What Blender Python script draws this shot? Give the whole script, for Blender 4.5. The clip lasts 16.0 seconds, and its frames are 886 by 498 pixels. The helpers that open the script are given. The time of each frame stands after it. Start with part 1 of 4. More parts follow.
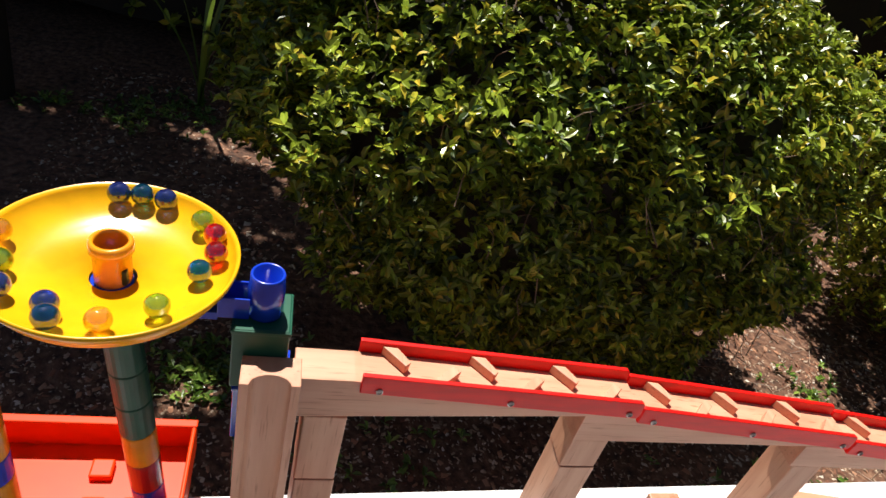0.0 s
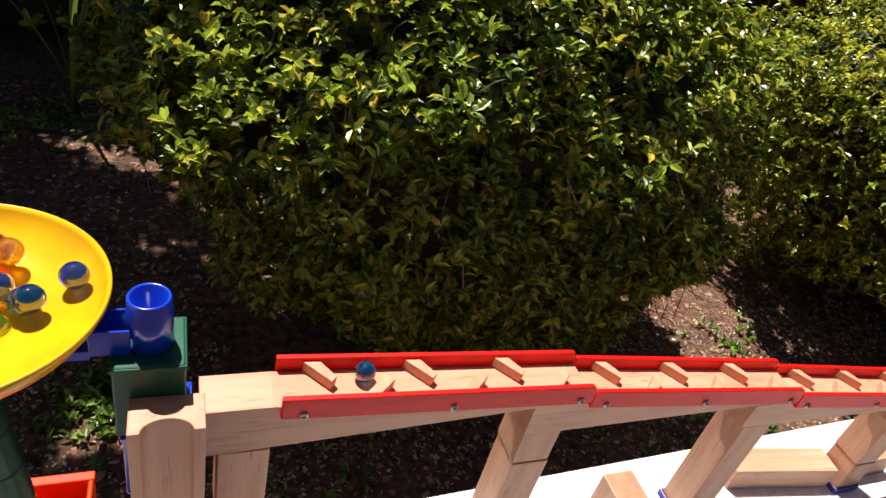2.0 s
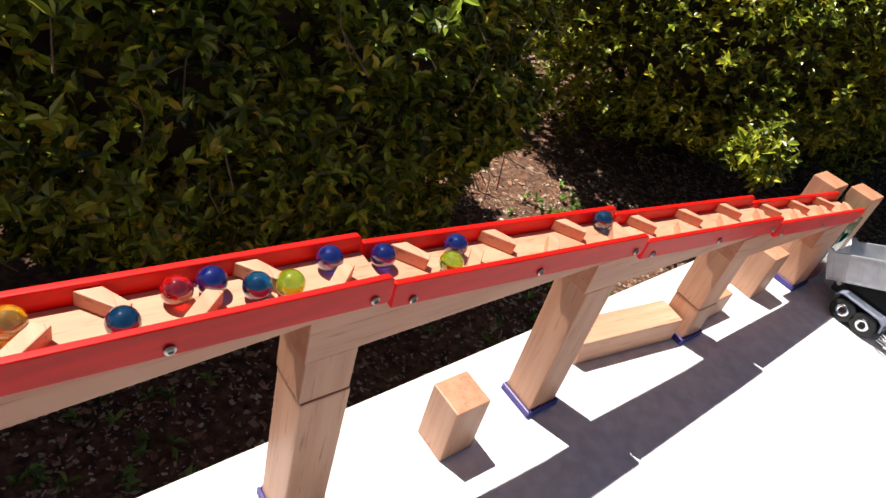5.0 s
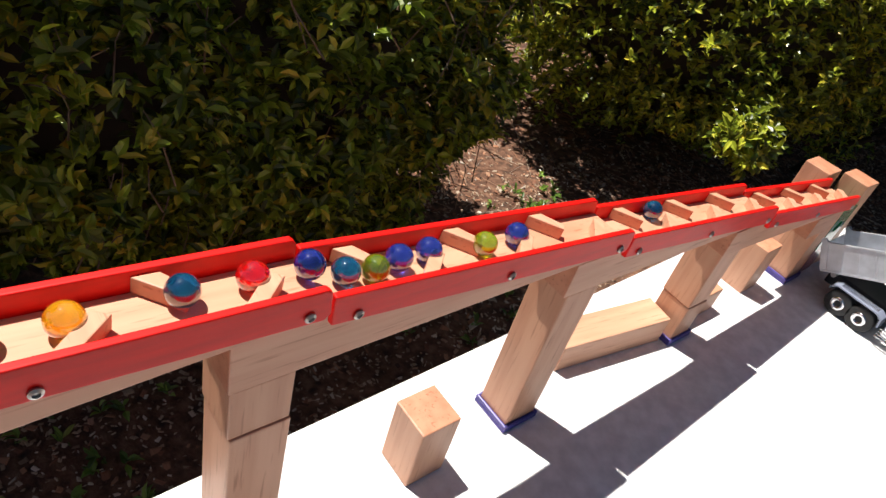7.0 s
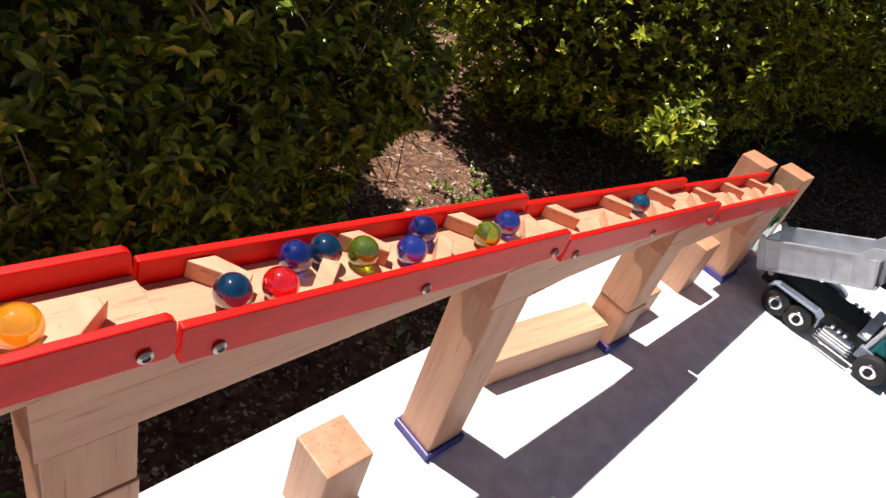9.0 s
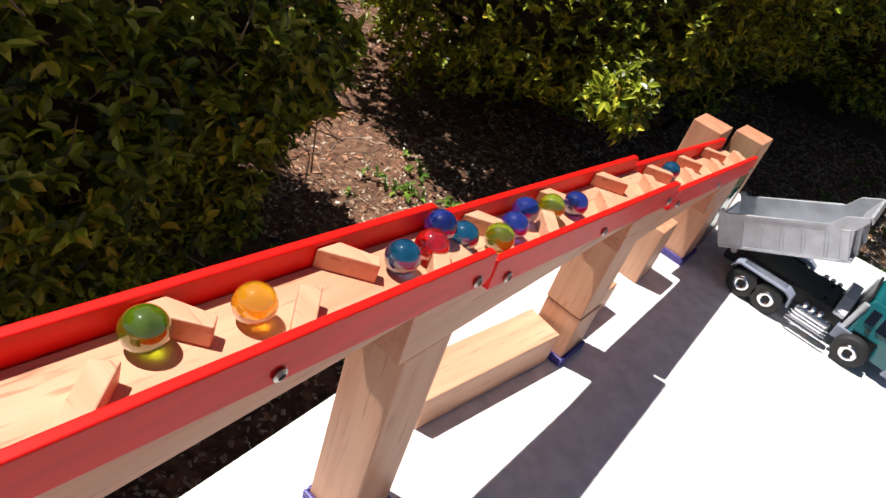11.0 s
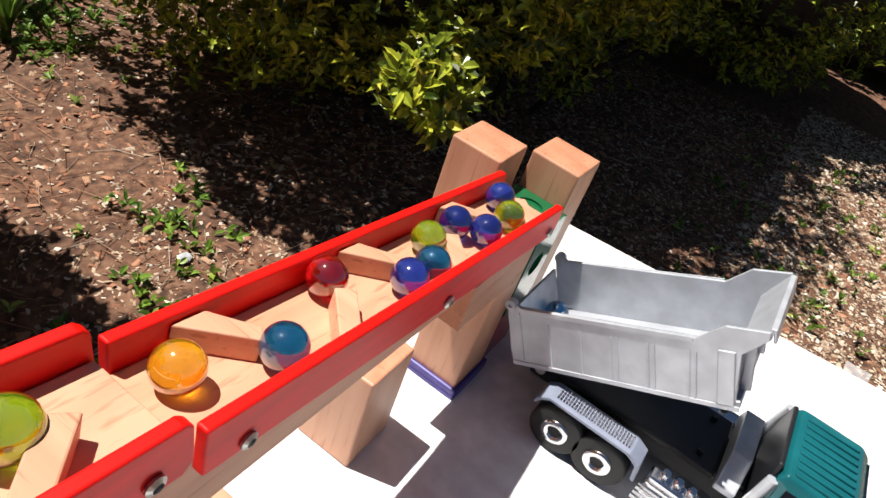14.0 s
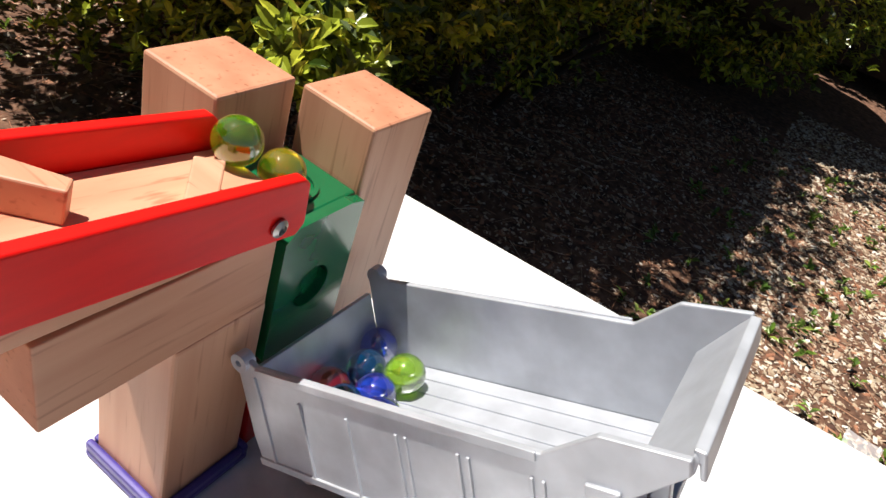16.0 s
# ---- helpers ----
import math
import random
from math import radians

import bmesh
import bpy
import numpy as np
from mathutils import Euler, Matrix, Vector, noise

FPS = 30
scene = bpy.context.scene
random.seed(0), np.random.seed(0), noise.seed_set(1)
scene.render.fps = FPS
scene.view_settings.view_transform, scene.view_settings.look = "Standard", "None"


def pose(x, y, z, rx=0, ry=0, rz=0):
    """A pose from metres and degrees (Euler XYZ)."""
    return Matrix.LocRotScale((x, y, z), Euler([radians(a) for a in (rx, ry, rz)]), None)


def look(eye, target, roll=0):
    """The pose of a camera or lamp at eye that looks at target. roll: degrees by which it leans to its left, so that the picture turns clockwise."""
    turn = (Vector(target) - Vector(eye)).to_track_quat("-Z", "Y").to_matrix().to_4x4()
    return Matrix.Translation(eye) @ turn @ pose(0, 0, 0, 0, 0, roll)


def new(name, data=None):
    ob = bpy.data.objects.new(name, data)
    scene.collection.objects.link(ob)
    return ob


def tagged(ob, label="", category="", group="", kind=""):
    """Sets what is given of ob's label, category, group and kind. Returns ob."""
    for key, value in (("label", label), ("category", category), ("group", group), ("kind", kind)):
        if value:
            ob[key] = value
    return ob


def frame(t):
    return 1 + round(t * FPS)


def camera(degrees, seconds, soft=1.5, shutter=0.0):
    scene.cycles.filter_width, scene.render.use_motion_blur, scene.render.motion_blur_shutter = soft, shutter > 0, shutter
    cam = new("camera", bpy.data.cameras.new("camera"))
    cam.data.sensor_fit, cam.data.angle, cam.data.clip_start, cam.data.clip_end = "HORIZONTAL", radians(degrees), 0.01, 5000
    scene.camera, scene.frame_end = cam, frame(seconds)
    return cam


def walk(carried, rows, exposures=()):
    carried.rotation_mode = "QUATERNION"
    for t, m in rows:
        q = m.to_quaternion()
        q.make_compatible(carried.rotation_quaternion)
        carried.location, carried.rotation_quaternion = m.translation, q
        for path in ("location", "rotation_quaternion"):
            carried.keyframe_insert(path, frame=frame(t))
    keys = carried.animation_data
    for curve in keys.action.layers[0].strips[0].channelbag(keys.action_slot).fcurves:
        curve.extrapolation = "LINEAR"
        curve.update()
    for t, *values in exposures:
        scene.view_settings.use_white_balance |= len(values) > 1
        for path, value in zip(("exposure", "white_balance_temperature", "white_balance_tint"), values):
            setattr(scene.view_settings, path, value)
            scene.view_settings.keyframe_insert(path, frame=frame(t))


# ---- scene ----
cam = camera(66.8, 16.0)
PATH = [
    (0, (-0.092, -0.347, 0.659), (0.399, 1.209, -0.497), 16.2),
    (0.5, (-0.093, -0.342, 0.649), (0.403, 1.216, -0.502), 16.2),
    (1, (-0.091, -0.328, 0.642), (0.409, 1.222, -0.519), 15.8),
    (1.5, (-0.079, -0.305, 0.627), (0.506, 1.226, -0.519), 15.7),
    (2, (-0.077, -0.295, 0.623), (0.651, 1.184, -0.509), 15.2),
    (2.5, (-0.078, -0.288, 0.606), (0.879, 1.058, -0.522), 14.6),
    (3, (-0.081, -0.292, 0.596), (1.003, 0.949, -0.538), 14.7),
    (3.5, (-0.069, -0.269, 0.582), (1.055, 0.918, -0.571), 15.2),
    (4, (-0.029, -0.236, 0.551), (1.083, 0.926, -0.638), 16.6),
    (4.5, (0.014, -0.224, 0.531), (1.119, 0.926, -0.676), 17.7),
    (5, (0.047, -0.215, 0.505), (1.172, 0.899, -0.716), 17.1),
    (7.5, (0.109, -0.178, 0.468), (1.289, 0.877, -0.755), 17.8),
    (8, (0.125, -0.171, 0.457), (1.336, 0.855, -0.759), 18.5),
    (8.5, (0.139, -0.165, 0.448), (1.388, 0.831, -0.754), 19.4),
    (9, (0.156, -0.153, 0.437), (1.457, 0.798, -0.747), 20.6),
    (9.5, (0.169, -0.146, 0.433), (1.52, 0.764, -0.728), 20.5),
    (9.7, (0.174, -0.141, 0.433), (1.538, 0.739, -0.735), 21.2),
    (11.8, (0.376, -0.097, 0.364), (1.731, 0.722, -0.858), 17.1),
    (12, (0.414, -0.097, 0.356), (1.741, 0.754, -0.875), 17.7),
    (12.5, (0.492, -0.089, 0.345), (1.818, 0.777, -0.876), 19.2),
    (13, (0.543, -0.076, 0.343), (1.966, 0.685, -0.838), 21.6),
    (13.5, (0.6, -0.069, 0.337), (2.128, 0.526, -0.808), 21.7),
    (14, (0.67, -0.071, 0.319), (2.167, 0.535, -0.859), 20.2),
    (14.5, (0.737, -0.083, 0.299), (2.211, 0.551, -0.895), 20.7),
    (15, (0.8, -0.085, 0.266), (2.303, 0.511, -0.912), 21.3),
    (15.5, (0.845, -0.088, 0.251), (2.347, 0.511, -0.925), 21.2),
    (16, (0.861, -0.097, 0.242), (2.381, 0.507, -0.91), 21.1),
]
walk(cam, [(t, look(eye, target, lean)) for t, eye, target, lean in PATH], [(0.0, 0.6), (16.0, 0.6)])
# ---------------------------------------------------------------- light
world = bpy.data.worlds.new("sky")
scene.world = world
world.use_nodes = True
wn = world.node_tree
sky = wn.nodes.new("ShaderNodeTexSky")
sky.sky_type, sky.sun_disc = "NISHITA", False
sky.ozone_density = 3.5
sky.sun_elevation, sky.sun_rotation = radians(67.0), radians(-19.3)
back = wn.nodes["Background"]
back.inputs["Strength"].default_value = 0.028
wn.links.new(sky.outputs["Color"], back.inputs["Color"])
sun_data = bpy.data.lights.new("sun", "SUN")
sun_data.energy, sun_data.angle, sun_data.color = 5.0, radians(0.6), (1.0, 0.95, 0.88)
sun = new("sun", sun_data)
sun.matrix_world = look((-0.73, 2.08, 5.2), (0.0, 0.0, 0.0))


# ---------------------------------------------------------------- materials
def material(name, base, rough=0.5, metal=0.0):
    m = bpy.data.materials.new(name)
    m.use_nodes = True
    b = m.node_tree.nodes["Principled BSDF"]
    b.inputs["Base Color"].default_value = (*base, 1)
    b.inputs["Roughness"].default_value = rough
    b.inputs["Metallic"].default_value = metal
    return m, m.node_tree, b


def ramp_node(nt, stops, source):
    r = nt.nodes.new("ShaderNodeValToRGB")
    while len(r.color_ramp.elements) < len(stops):
        r.color_ramp.elements.new(0.5)
    for e, (p, c) in zip(r.color_ramp.elements, stops):
        e.position, e.color = p, (*c, 1)
    nt.links.new(source, r.inputs["Fac"])
    return r


def noise_node(nt, scale, detail=3.0, stretch=None, space="Object", seed=0.0):
    co = nt.nodes.new("ShaderNodeTexCoord")
    mp = nt.nodes.new("ShaderNodeMapping")
    mp.inputs["Scale"].default_value = stretch or (1, 1, 1)
    mp.inputs["Location"].default_value = (seed, seed * 0.7, seed * 1.3)
    nt.links.new(co.outputs[space], mp.inputs["Vector"])
    n = nt.nodes.new("ShaderNodeTexNoise")
    n.inputs["Scale"].default_value, n.inputs["Detail"].default_value = scale, detail
    nt.links.new(mp.outputs["Vector"], n.inputs["Vector"])
    return n


def bump(nt, b, source, strength, distance):
    k = nt.nodes.new("ShaderNodeBump")
    k.inputs["Strength"].default_value, k.inputs["Distance"].default_value = strength, distance
    nt.links.new(source, k.inputs["Height"])
    nt.links.new(k.outputs["Normal"], b.inputs["Normal"])


def mix_color(nt, mode, fac, a, c):
    x = nt.nodes.new("ShaderNodeMix")
    x.data_type, x.blend_type = "RGBA", mode
    x.inputs["Factor"].default_value = fac
    nt.links.new(a, x.inputs[6])
    nt.links.new(c, x.inputs[7])
    return x.outputs[2]


def wood(name, light, dark, stretch, rough=0.48):
    """Beech: fine grain drawn out along one axis, short dark flecks, a broad tone shift."""
    m, nt, b = material(name, light, rough)
    grain = noise_node(nt, 90, 5, stretch)
    flecks = noise_node(nt, 420, 2, stretch, seed=3.1)
    broad = noise_node(nt, 9, 2, seed=1.7)
    c1 = ramp_node(nt, [(0.3, dark), (0.62, light)], grain.outputs["Fac"])
    c2 = ramp_node(nt, [(0.27, (0.62, 0.5, 0.42)), (0.40, (1, 1, 1))], flecks.outputs["Fac"])
    c3 = ramp_node(nt, [(0.3, (0.86, 0.82, 0.78)), (0.7, (1, 1, 1))], broad.outputs["Fac"])
    info = nt.nodes.new("ShaderNodeObjectInfo")
    c4 = ramp_node(nt, [(0.0, (0.88, 0.84, 0.8)), (1.0, (1.0, 1.0, 1.0))], info.outputs["Random"])
    col = mix_color(nt, "MULTIPLY", 0.8, c1.outputs["Color"], c2.outputs["Color"])
    col = mix_color(nt, "MULTIPLY", 1.0, col, c3.outputs["Color"])
    col = mix_color(nt, "MULTIPLY", 1.0, col, c4.outputs["Color"])
    # faces across the grain: pinker, more porous end grain
    co = nt.nodes.new("ShaderNodeTexCoord")
    sep = nt.nodes.new("ShaderNodeSeparateXYZ")
    nt.links.new(co.outputs["Normal"], sep.inputs["Vector"])
    along = nt.nodes.new("ShaderNodeMath")
    along.operation = "ABSOLUTE"
    nt.links.new(sep.outputs[min(range(3), key=lambda i: stretch[i])], along.inputs[0])
    c5 = ramp_node(nt, [(0.72, (1, 1, 1)), (0.86, (0.9, 0.77, 0.73))], along.outputs["Value"])
    col = mix_color(nt, "MULTIPLY", 1.0, col, c5.outputs["Color"])
    nt.links.new(col, b.inputs["Base Color"])
    bump(nt, b, grain.outputs["Fac"], 0.12, 0.0006)
    return m


WOOD_L, WOOD_D = (0.77, 0.445, 0.295), (0.65, 0.335, 0.21)
wood_x = wood("beech along x", WOOD_L, WOOD_D, (0.06, 1, 1))
wood_z = wood("beech along z", WOOD_L, WOOD_D, (1, 1, 0.06))
wood_y = wood("beech along y", WOOD_L, WOOD_D, (1, 0.08, 1))


def paint(name, base, rough, grain_scale=160.0, depth=0.0003, stretch=None, coat=0.0, gloss=0.5):
    m, nt, b = material(name, base, rough)
    n = noise_node(nt, grain_scale, 4, stretch)
    dim = tuple(v * 0.8 for v in base)
    r = ramp_node(nt, [(0.35, dim), (0.65, base)], n.outputs["Fac"])
    nt.links.new(r.outputs["Color"], b.inputs["Base Color"])
    b.inputs["Coat Weight"].default_value = coat
    b.inputs["Specular IOR Level"].default_value = gloss
    bump(nt, b, n.outputs["Fac"], 0.15, depth)
    return m


red_paint = paint("red lacquer", (0.86, 0.006, 0.003), 0.45, 120, 0.0005, (0.15, 1, 1), 0.0, 0.32)
purple_plastic = paint("purple plastic", (0.075, 0.055, 0.29), 0.4)
white_board = paint("white laminate", (0.86, 0.86, 0.87), 0.45, 60, 0.0002)
yellow_plastic = paint("yellow plastic", (0.90, 0.47, 0.006), 0.26, 30, 0.0002, gloss=0.4)
orange_plastic = paint("orange plastic", (0.93, 0.34, 0.008), 0.25, 30, 0.0002, coat=0.3)
tray_plastic = paint("red orange plastic", (0.90, 0.055, 0.002), 0.40, 25, 0.0003, gloss=0.2)
blue_plastic = paint("blue plastic", (0.008, 0.05, 0.55), 0.2, 40, 0.0002, coat=0.3)
green_plastic = paint("green plastic", (0.006, 0.13, 0.045), 0.22, 40, 0.0002, coat=0.3)
dark_green_plastic = paint("dark green plastic", (0.012, 0.10, 0.055), 0.38, 40, 0.0002, gloss=0.35)
block_red = paint("red plastic", (0.5, 0.012, 0.012), 0.25, 40, 0.0002, coat=0.3)
silver_plastic = paint("silver plastic", (0.57, 0.595, 0.645), 0.36, 70, 0.0003)
silver_plastic.node_tree.nodes["Principled BSDF"].inputs["Metallic"].default_value = 0.35
fender_plastic = paint("grey blue plastic", (0.25, 0.28, 0.37), 0.35, 70, 0.0003)
black_plastic = paint("black plastic", (0.013, 0.014, 0.017), 0.42, 70, 0.0003)
tyre_rubber = paint("tyre rubber", (0.018, 0.018, 0.019), 0.7, 120, 0.0006)
teal_plastic = paint("teal plastic", (0.008, 0.12, 0.14), 0.22, 40, 0.0002, coat=0.4)
window_plastic = material("dark window plastic", (0.006, 0.008, 0.014), 0.08)[0]
chrome = material("chrome", (0.75, 0.75, 0.77), 0.15, 1.0)[0]
steel = material("zinc steel", (0.46, 0.45, 0.43), 0.35, 1.0)[0]


def glass(name, tint, streak):
    """Lustred marble glass: clear tinted body with faint milky streaks under a mirror-like film."""
    m, nt, b = material(name, tint, 0.02)
    b.inputs["IOR"].default_value = 1.5
    n = noise_node(nt, 110, 2, (1, 0.25, 1))
    r = ramp_node(nt, [(0.42, tint), (0.66, streak)], n.outputs["Fac"])
    nt.links.new(r.outputs["Color"], b.inputs["Base Color"])
    k = ramp_node(nt, [(0.40, (0.92, 0.92, 0.92)), (0.70, (0.74, 0.74, 0.74))], n.outputs["Fac"])
    nt.links.new(k.outputs["Color"], b.inputs["Transmission Weight"])
    b.inputs["Coat Weight"].default_value = 1.0
    b.inputs["Coat IOR"].default_value = 2.4
    b.inputs["Coat Roughness"].default_value = 0.03
    return m


marble_glass = {
    "teal": glass("teal glass", (0.004, 0.17, 0.44), (0.004, 0.11, 0.34)),
    "blue": glass("blue glass", (0.025, 0.075, 0.70), (0.02, 0.045, 0.52)),
    "green": glass("lime glass", (0.42, 0.72, 0.03), (0.24, 0.48, 0.01)),
    "red": glass("red glass", (0.85, 0.012, 0.02), (0.6, 0.006, 0.015)),
    "amber": glass("amber glass", (1.0, 0.66, 0.04), (0.95, 0.52, 0.015)),
    "emerald": glass("emerald glass", (0.015, 0.38, 0.18), (0.01, 0.26, 0.12)),
}


def leaf_material(name, shade, light, yellow):
    m, nt, b = material(name, light, 0.30)
    geo = nt.nodes.new("ShaderNodeNewGeometry")
    r = ramp_node(nt, [(0.0, shade), (0.3, tuple(0.3 * v for v in light)), (0.8, light), (1.0, yellow)], geo.outputs["Random Per Island"])
    broad = noise_node(nt, 5.0, 3)
    r2 = ramp_node(nt, [(0.35, (0.7, 0.78, 0.8)), (0.65, (1.15, 1.08, 0.9))], broad.outputs["Fac"])
    col = mix_color(nt, "MULTIPLY", 1.0, r.outputs["Color"], r2.outputs["Color"])
    nt.links.new(col, b.inputs["Base Color"])
    b.inputs["Specular IOR Level"].default_value = 0.5
    # light that passes through the thin blade
    tr = nt.nodes.new("ShaderNodeBsdfTranslucent")
    nt.links.new(col, tr.inputs["Color"])
    mx = nt.nodes.new("ShaderNodeMixShader")
    mx.inputs["Fac"].default_value = 0.22
    nt.links.new(b.outputs["BSDF"], mx.inputs[1])
    nt.links.new(tr.outputs["BSDF"], mx.inputs[2])
    nt.links.new(mx.outputs["Shader"], nt.nodes["Material Output"].inputs["Surface"])
    return m


leaf_green = leaf_material("glossy evergreen leaf", (0.025, 0.055, 0.008), (0.42, 0.54, 0.05), (0.66, 0.50, 0.06))
leaf_yellow = leaf_material("yellow green leaf", (0.035, 0.07, 0.010), (0.52, 0.58, 0.05), (0.70, 0.56, 0.06))
weed_green = leaf_material("weed leaf", (0.09, 0.17, 0.02), (0.23, 0.38, 0.06), (0.34, 0.40, 0.09))
twig_mat = paint("dry twig", (0.19, 0.13, 0.085), 0.8, 200, 0.0005)
dry_twig = paint("bleached twig", (0.36, 0.27, 0.18), 0.8, 200, 0.0005)
# bark of stems and trunks, kept near black to double as the crowns' inner shade
bark_and_shade_mat = paint("bark", (0.022, 0.017, 0.012), 0.85, 60, 0.002)


def soil_material():
    m, nt, b = material("soil with litter", (0.2, 0.13, 0.09), 0.9)
    a = noise_node(nt, 55, 6)
    c = noise_node(nt, 7, 4, seed=2.0)
    r = ramp_node(nt, [(0.3, (0.045, 0.024, 0.015)), (0.5, (0.14, 0.068, 0.040)), (0.7, (0.235, 0.132, 0.082))], a.outputs["Fac"])
    r2 = ramp_node(nt, [(0.35, (0.7, 0.66, 0.62)), (0.65, (1.1, 1.05, 1.0))], c.outputs["Fac"])
    nt.links.new(mix_color(nt, "MULTIPLY", 1.0, r.outputs["Color"], r2.outputs["Color"]), b.inputs["Base Color"])
    bump(nt, b, a.outputs["Fac"], 0.8, 0.012)
    return m


soil = soil_material()


def litter_material():
    m, nt, b = material("bark chips and dry leaves", (0.3, 0.2, 0.14), 0.85)
    geo = nt.nodes.new("ShaderNodeNewGeometry")
    r = ramp_node(nt, [(0.0, (0.06, 0.026, 0.017)), (0.35, (0.26, 0.108, 0.058)), (0.65, (0.42, 0.20, 0.11)), (0.88, (0.38, 0.27, 0.18)), (1.0, (0.52, 0.45, 0.37))],
                  geo.outputs["Random Per Island"])
    nt.links.new(r.outputs["Color"], b.inputs["Base Color"])
    return m


litter = litter_material()


def gravel_material():
    m, nt, b = material("tan gravel", (0.45, 0.35, 0.25), 0.85)
    geo = nt.nodes.new("ShaderNodeNewGeometry")
    r = ramp_node(nt, [(0.0, (0.16, 0.085, 0.05)), (0.3, (0.35, 0.235, 0.15)), (0.75, (0.50, 0.38, 0.27)), (1.0, (0.68, 0.60, 0.50))], geo.outputs["Random Per Island"])
    nt.links.new(r.outputs["Color"], b.inputs["Base Color"])
    return m


gravel = gravel_material()


def pebble_material():
    m, nt, b = material("pale pebbles", (0.5, 0.42, 0.33), 0.8)
    geo = nt.nodes.new("ShaderNodeNewGeometry")
    r = ramp_node(nt, [(0.0, (0.22, 0.13, 0.08)), (0.3, (0.44, 0.33, 0.22)), (0.7, (0.62, 0.52, 0.39)), (1.0, (0.80, 0.76, 0.68))], geo.outputs["Random Per Island"])
    n = noise_node(nt, 300, 3)
    r2 = ramp_node(nt, [(0.3, (0.75, 0.74, 0.72)), (0.7, (1, 1, 1))], n.outputs["Fac"])
    nt.links.new(mix_color(nt, "MULTIPLY", 1.0, r.outputs["Color"], r2.outputs["Color"]), b.inputs["Base Color"])
    return m


pebbles = pebble_material()


# ---------------------------------------------------------------- mesh helpers
def mesh_of(name, bm, mat, smooth=False):
    me = bpy.data.meshes.new(name)
    bm.to_mesh(me)
    bm.free()
    me.materials.append(mat)
    if smooth:
        for p in me.polygons:
            p.use_smooth = True
    return me


def part(name, bm, mat, parent=None, label="", smooth=False):
    ob = new(name, mesh_of(name, bm, mat, smooth))
    ob.parent = parent
    if label:
        tagged(ob, label)
    return ob


def thing(name, label, category, group="", at=(0, 0, 0), turn=0.0, kind=""):
    ob = new(name)
    ob.empty_display_size = 0.01
    ob.matrix_basis = pose(*at, 0, 0, turn)
    return tagged(ob, label, category, group, kind)


def bevel(bm, width, segments=2):
    if width:
        bmesh.ops.bevel(bm, geom=bm.edges[:], offset=width, segments=segments, affect="EDGES", profile=0.5, clamp_overlap=True)
    return bm


def box(x0, y0, z0, x1, y1, z1, round_=0.001, segments=2, bm=None):
    b = bmesh.new()
    m = Matrix.LocRotScale(((x0 + x1) / 2, (y0 + y1) / 2, (z0 + z1) / 2), None, (abs(x1 - x0), abs(y1 - y0), abs(z1 - z0)))
    bmesh.ops.create_cube(b, size=1, matrix=m)
    bevel(b, round_, segments)
    return join(bm, b)


def join(bm, b):
    if bm is None:
        return b
    me = bpy.data.meshes.new("scratch")
    b.to_mesh(me)
    b.free()
    bm.from_mesh(me)
    bpy.data.meshes.remove(me)
    return bm


def prism(outline, axis, a, b_, round_=0.0, segments=2, bm=None):
    """A side outline drawn out along one axis. outline: (u, v); axis x: u=y, v=z; y: u=x, v=z; z: u=x, v=y."""
    put = {"x": lambda u, v, w: (w, u, v), "y": lambda u, v, w: (u, w, v), "z": lambda u, v, w: (u, v, w)}[axis]
    b = bmesh.new()
    lo = [b.verts.new(put(u, v, a)) for u, v in outline]
    hi = [b.verts.new(put(u, v, b_)) for u, v in outline]
    n = len(outline)
    b.faces.new(lo)
    b.faces.new(hi[::-1])
    for i in range(n):
        b.faces.new((lo[i], hi[i], hi[(i + 1) % n], lo[(i + 1) % n]))
    bmesh.ops.recalc_face_normals(b, faces=b.faces[:])
    bevel(b, round_, segments)
    return join(bm, b)


def lathe(profile, steps=32, centre=(0, 0, 0), axis="z", bm=None, closed=False):
    """Turns a profile of (radius, height) about an axis through centre."""
    b = bmesh.new()
    rings = []
    for r, h in profile:
        ring = []
        for i in range(steps):
            a = 2 * math.pi * i / steps
            c, s = r * math.cos(a), r * math.sin(a)
            p = {"z": (c, s, h), "x": (h, c, s), "y": (c, h, s)}[axis]
            ring.append(b.verts.new([p[k] + centre[k] for k in range(3)]))
        rings.append(ring)
    pairs = list(zip(rings, rings[1:])) + ([(rings[-1], rings[0])] if closed else [])
    for p, q in pairs:
        for i in range(steps):
            j = (i + 1) % steps
            b.faces.new((p[i], p[j], q[j], q[i]))
    if not closed:
        b.faces.new(rings[0][::-1])
        b.faces.new(rings[-1])
    bmesh.ops.recalc_face_normals(b, faces=b.faces[:])
    return join(bm, b)


def tube(points, radius, sides=6, bm=None, taper=1.0):
    """A round rod along a line of points."""
    b = bmesh.new()
    rings = []
    n = len(points)
    for k, p in enumerate(points):
        d = Vector(points[min(k + 1, n - 1)]) - Vector(points[max(k - 1, 0)])
        q = d.to_track_quat("Z", "Y")
        r = radius * (1 + (taper - 1) * k / max(1, n - 1))
        rings.append([b.verts.new(Vector(p) + q @ Vector((r * math.cos(a), r * math.sin(a), 0)))
                      for a in (2 * math.pi * i / sides for i in range(sides))])
    for p, q in zip(rings, rings[1:]):
        for i in range(sides):
            b.faces.new((p[i], p[(i + 1) % sides], q[(i + 1) % sides], q[i]))
    b.faces.new(rings[0][::-1])
    b.faces.new(rings[-1])
    bmesh.ops.recalc_face_normals(b, faces=b.faces[:])
    return join(bm, b)


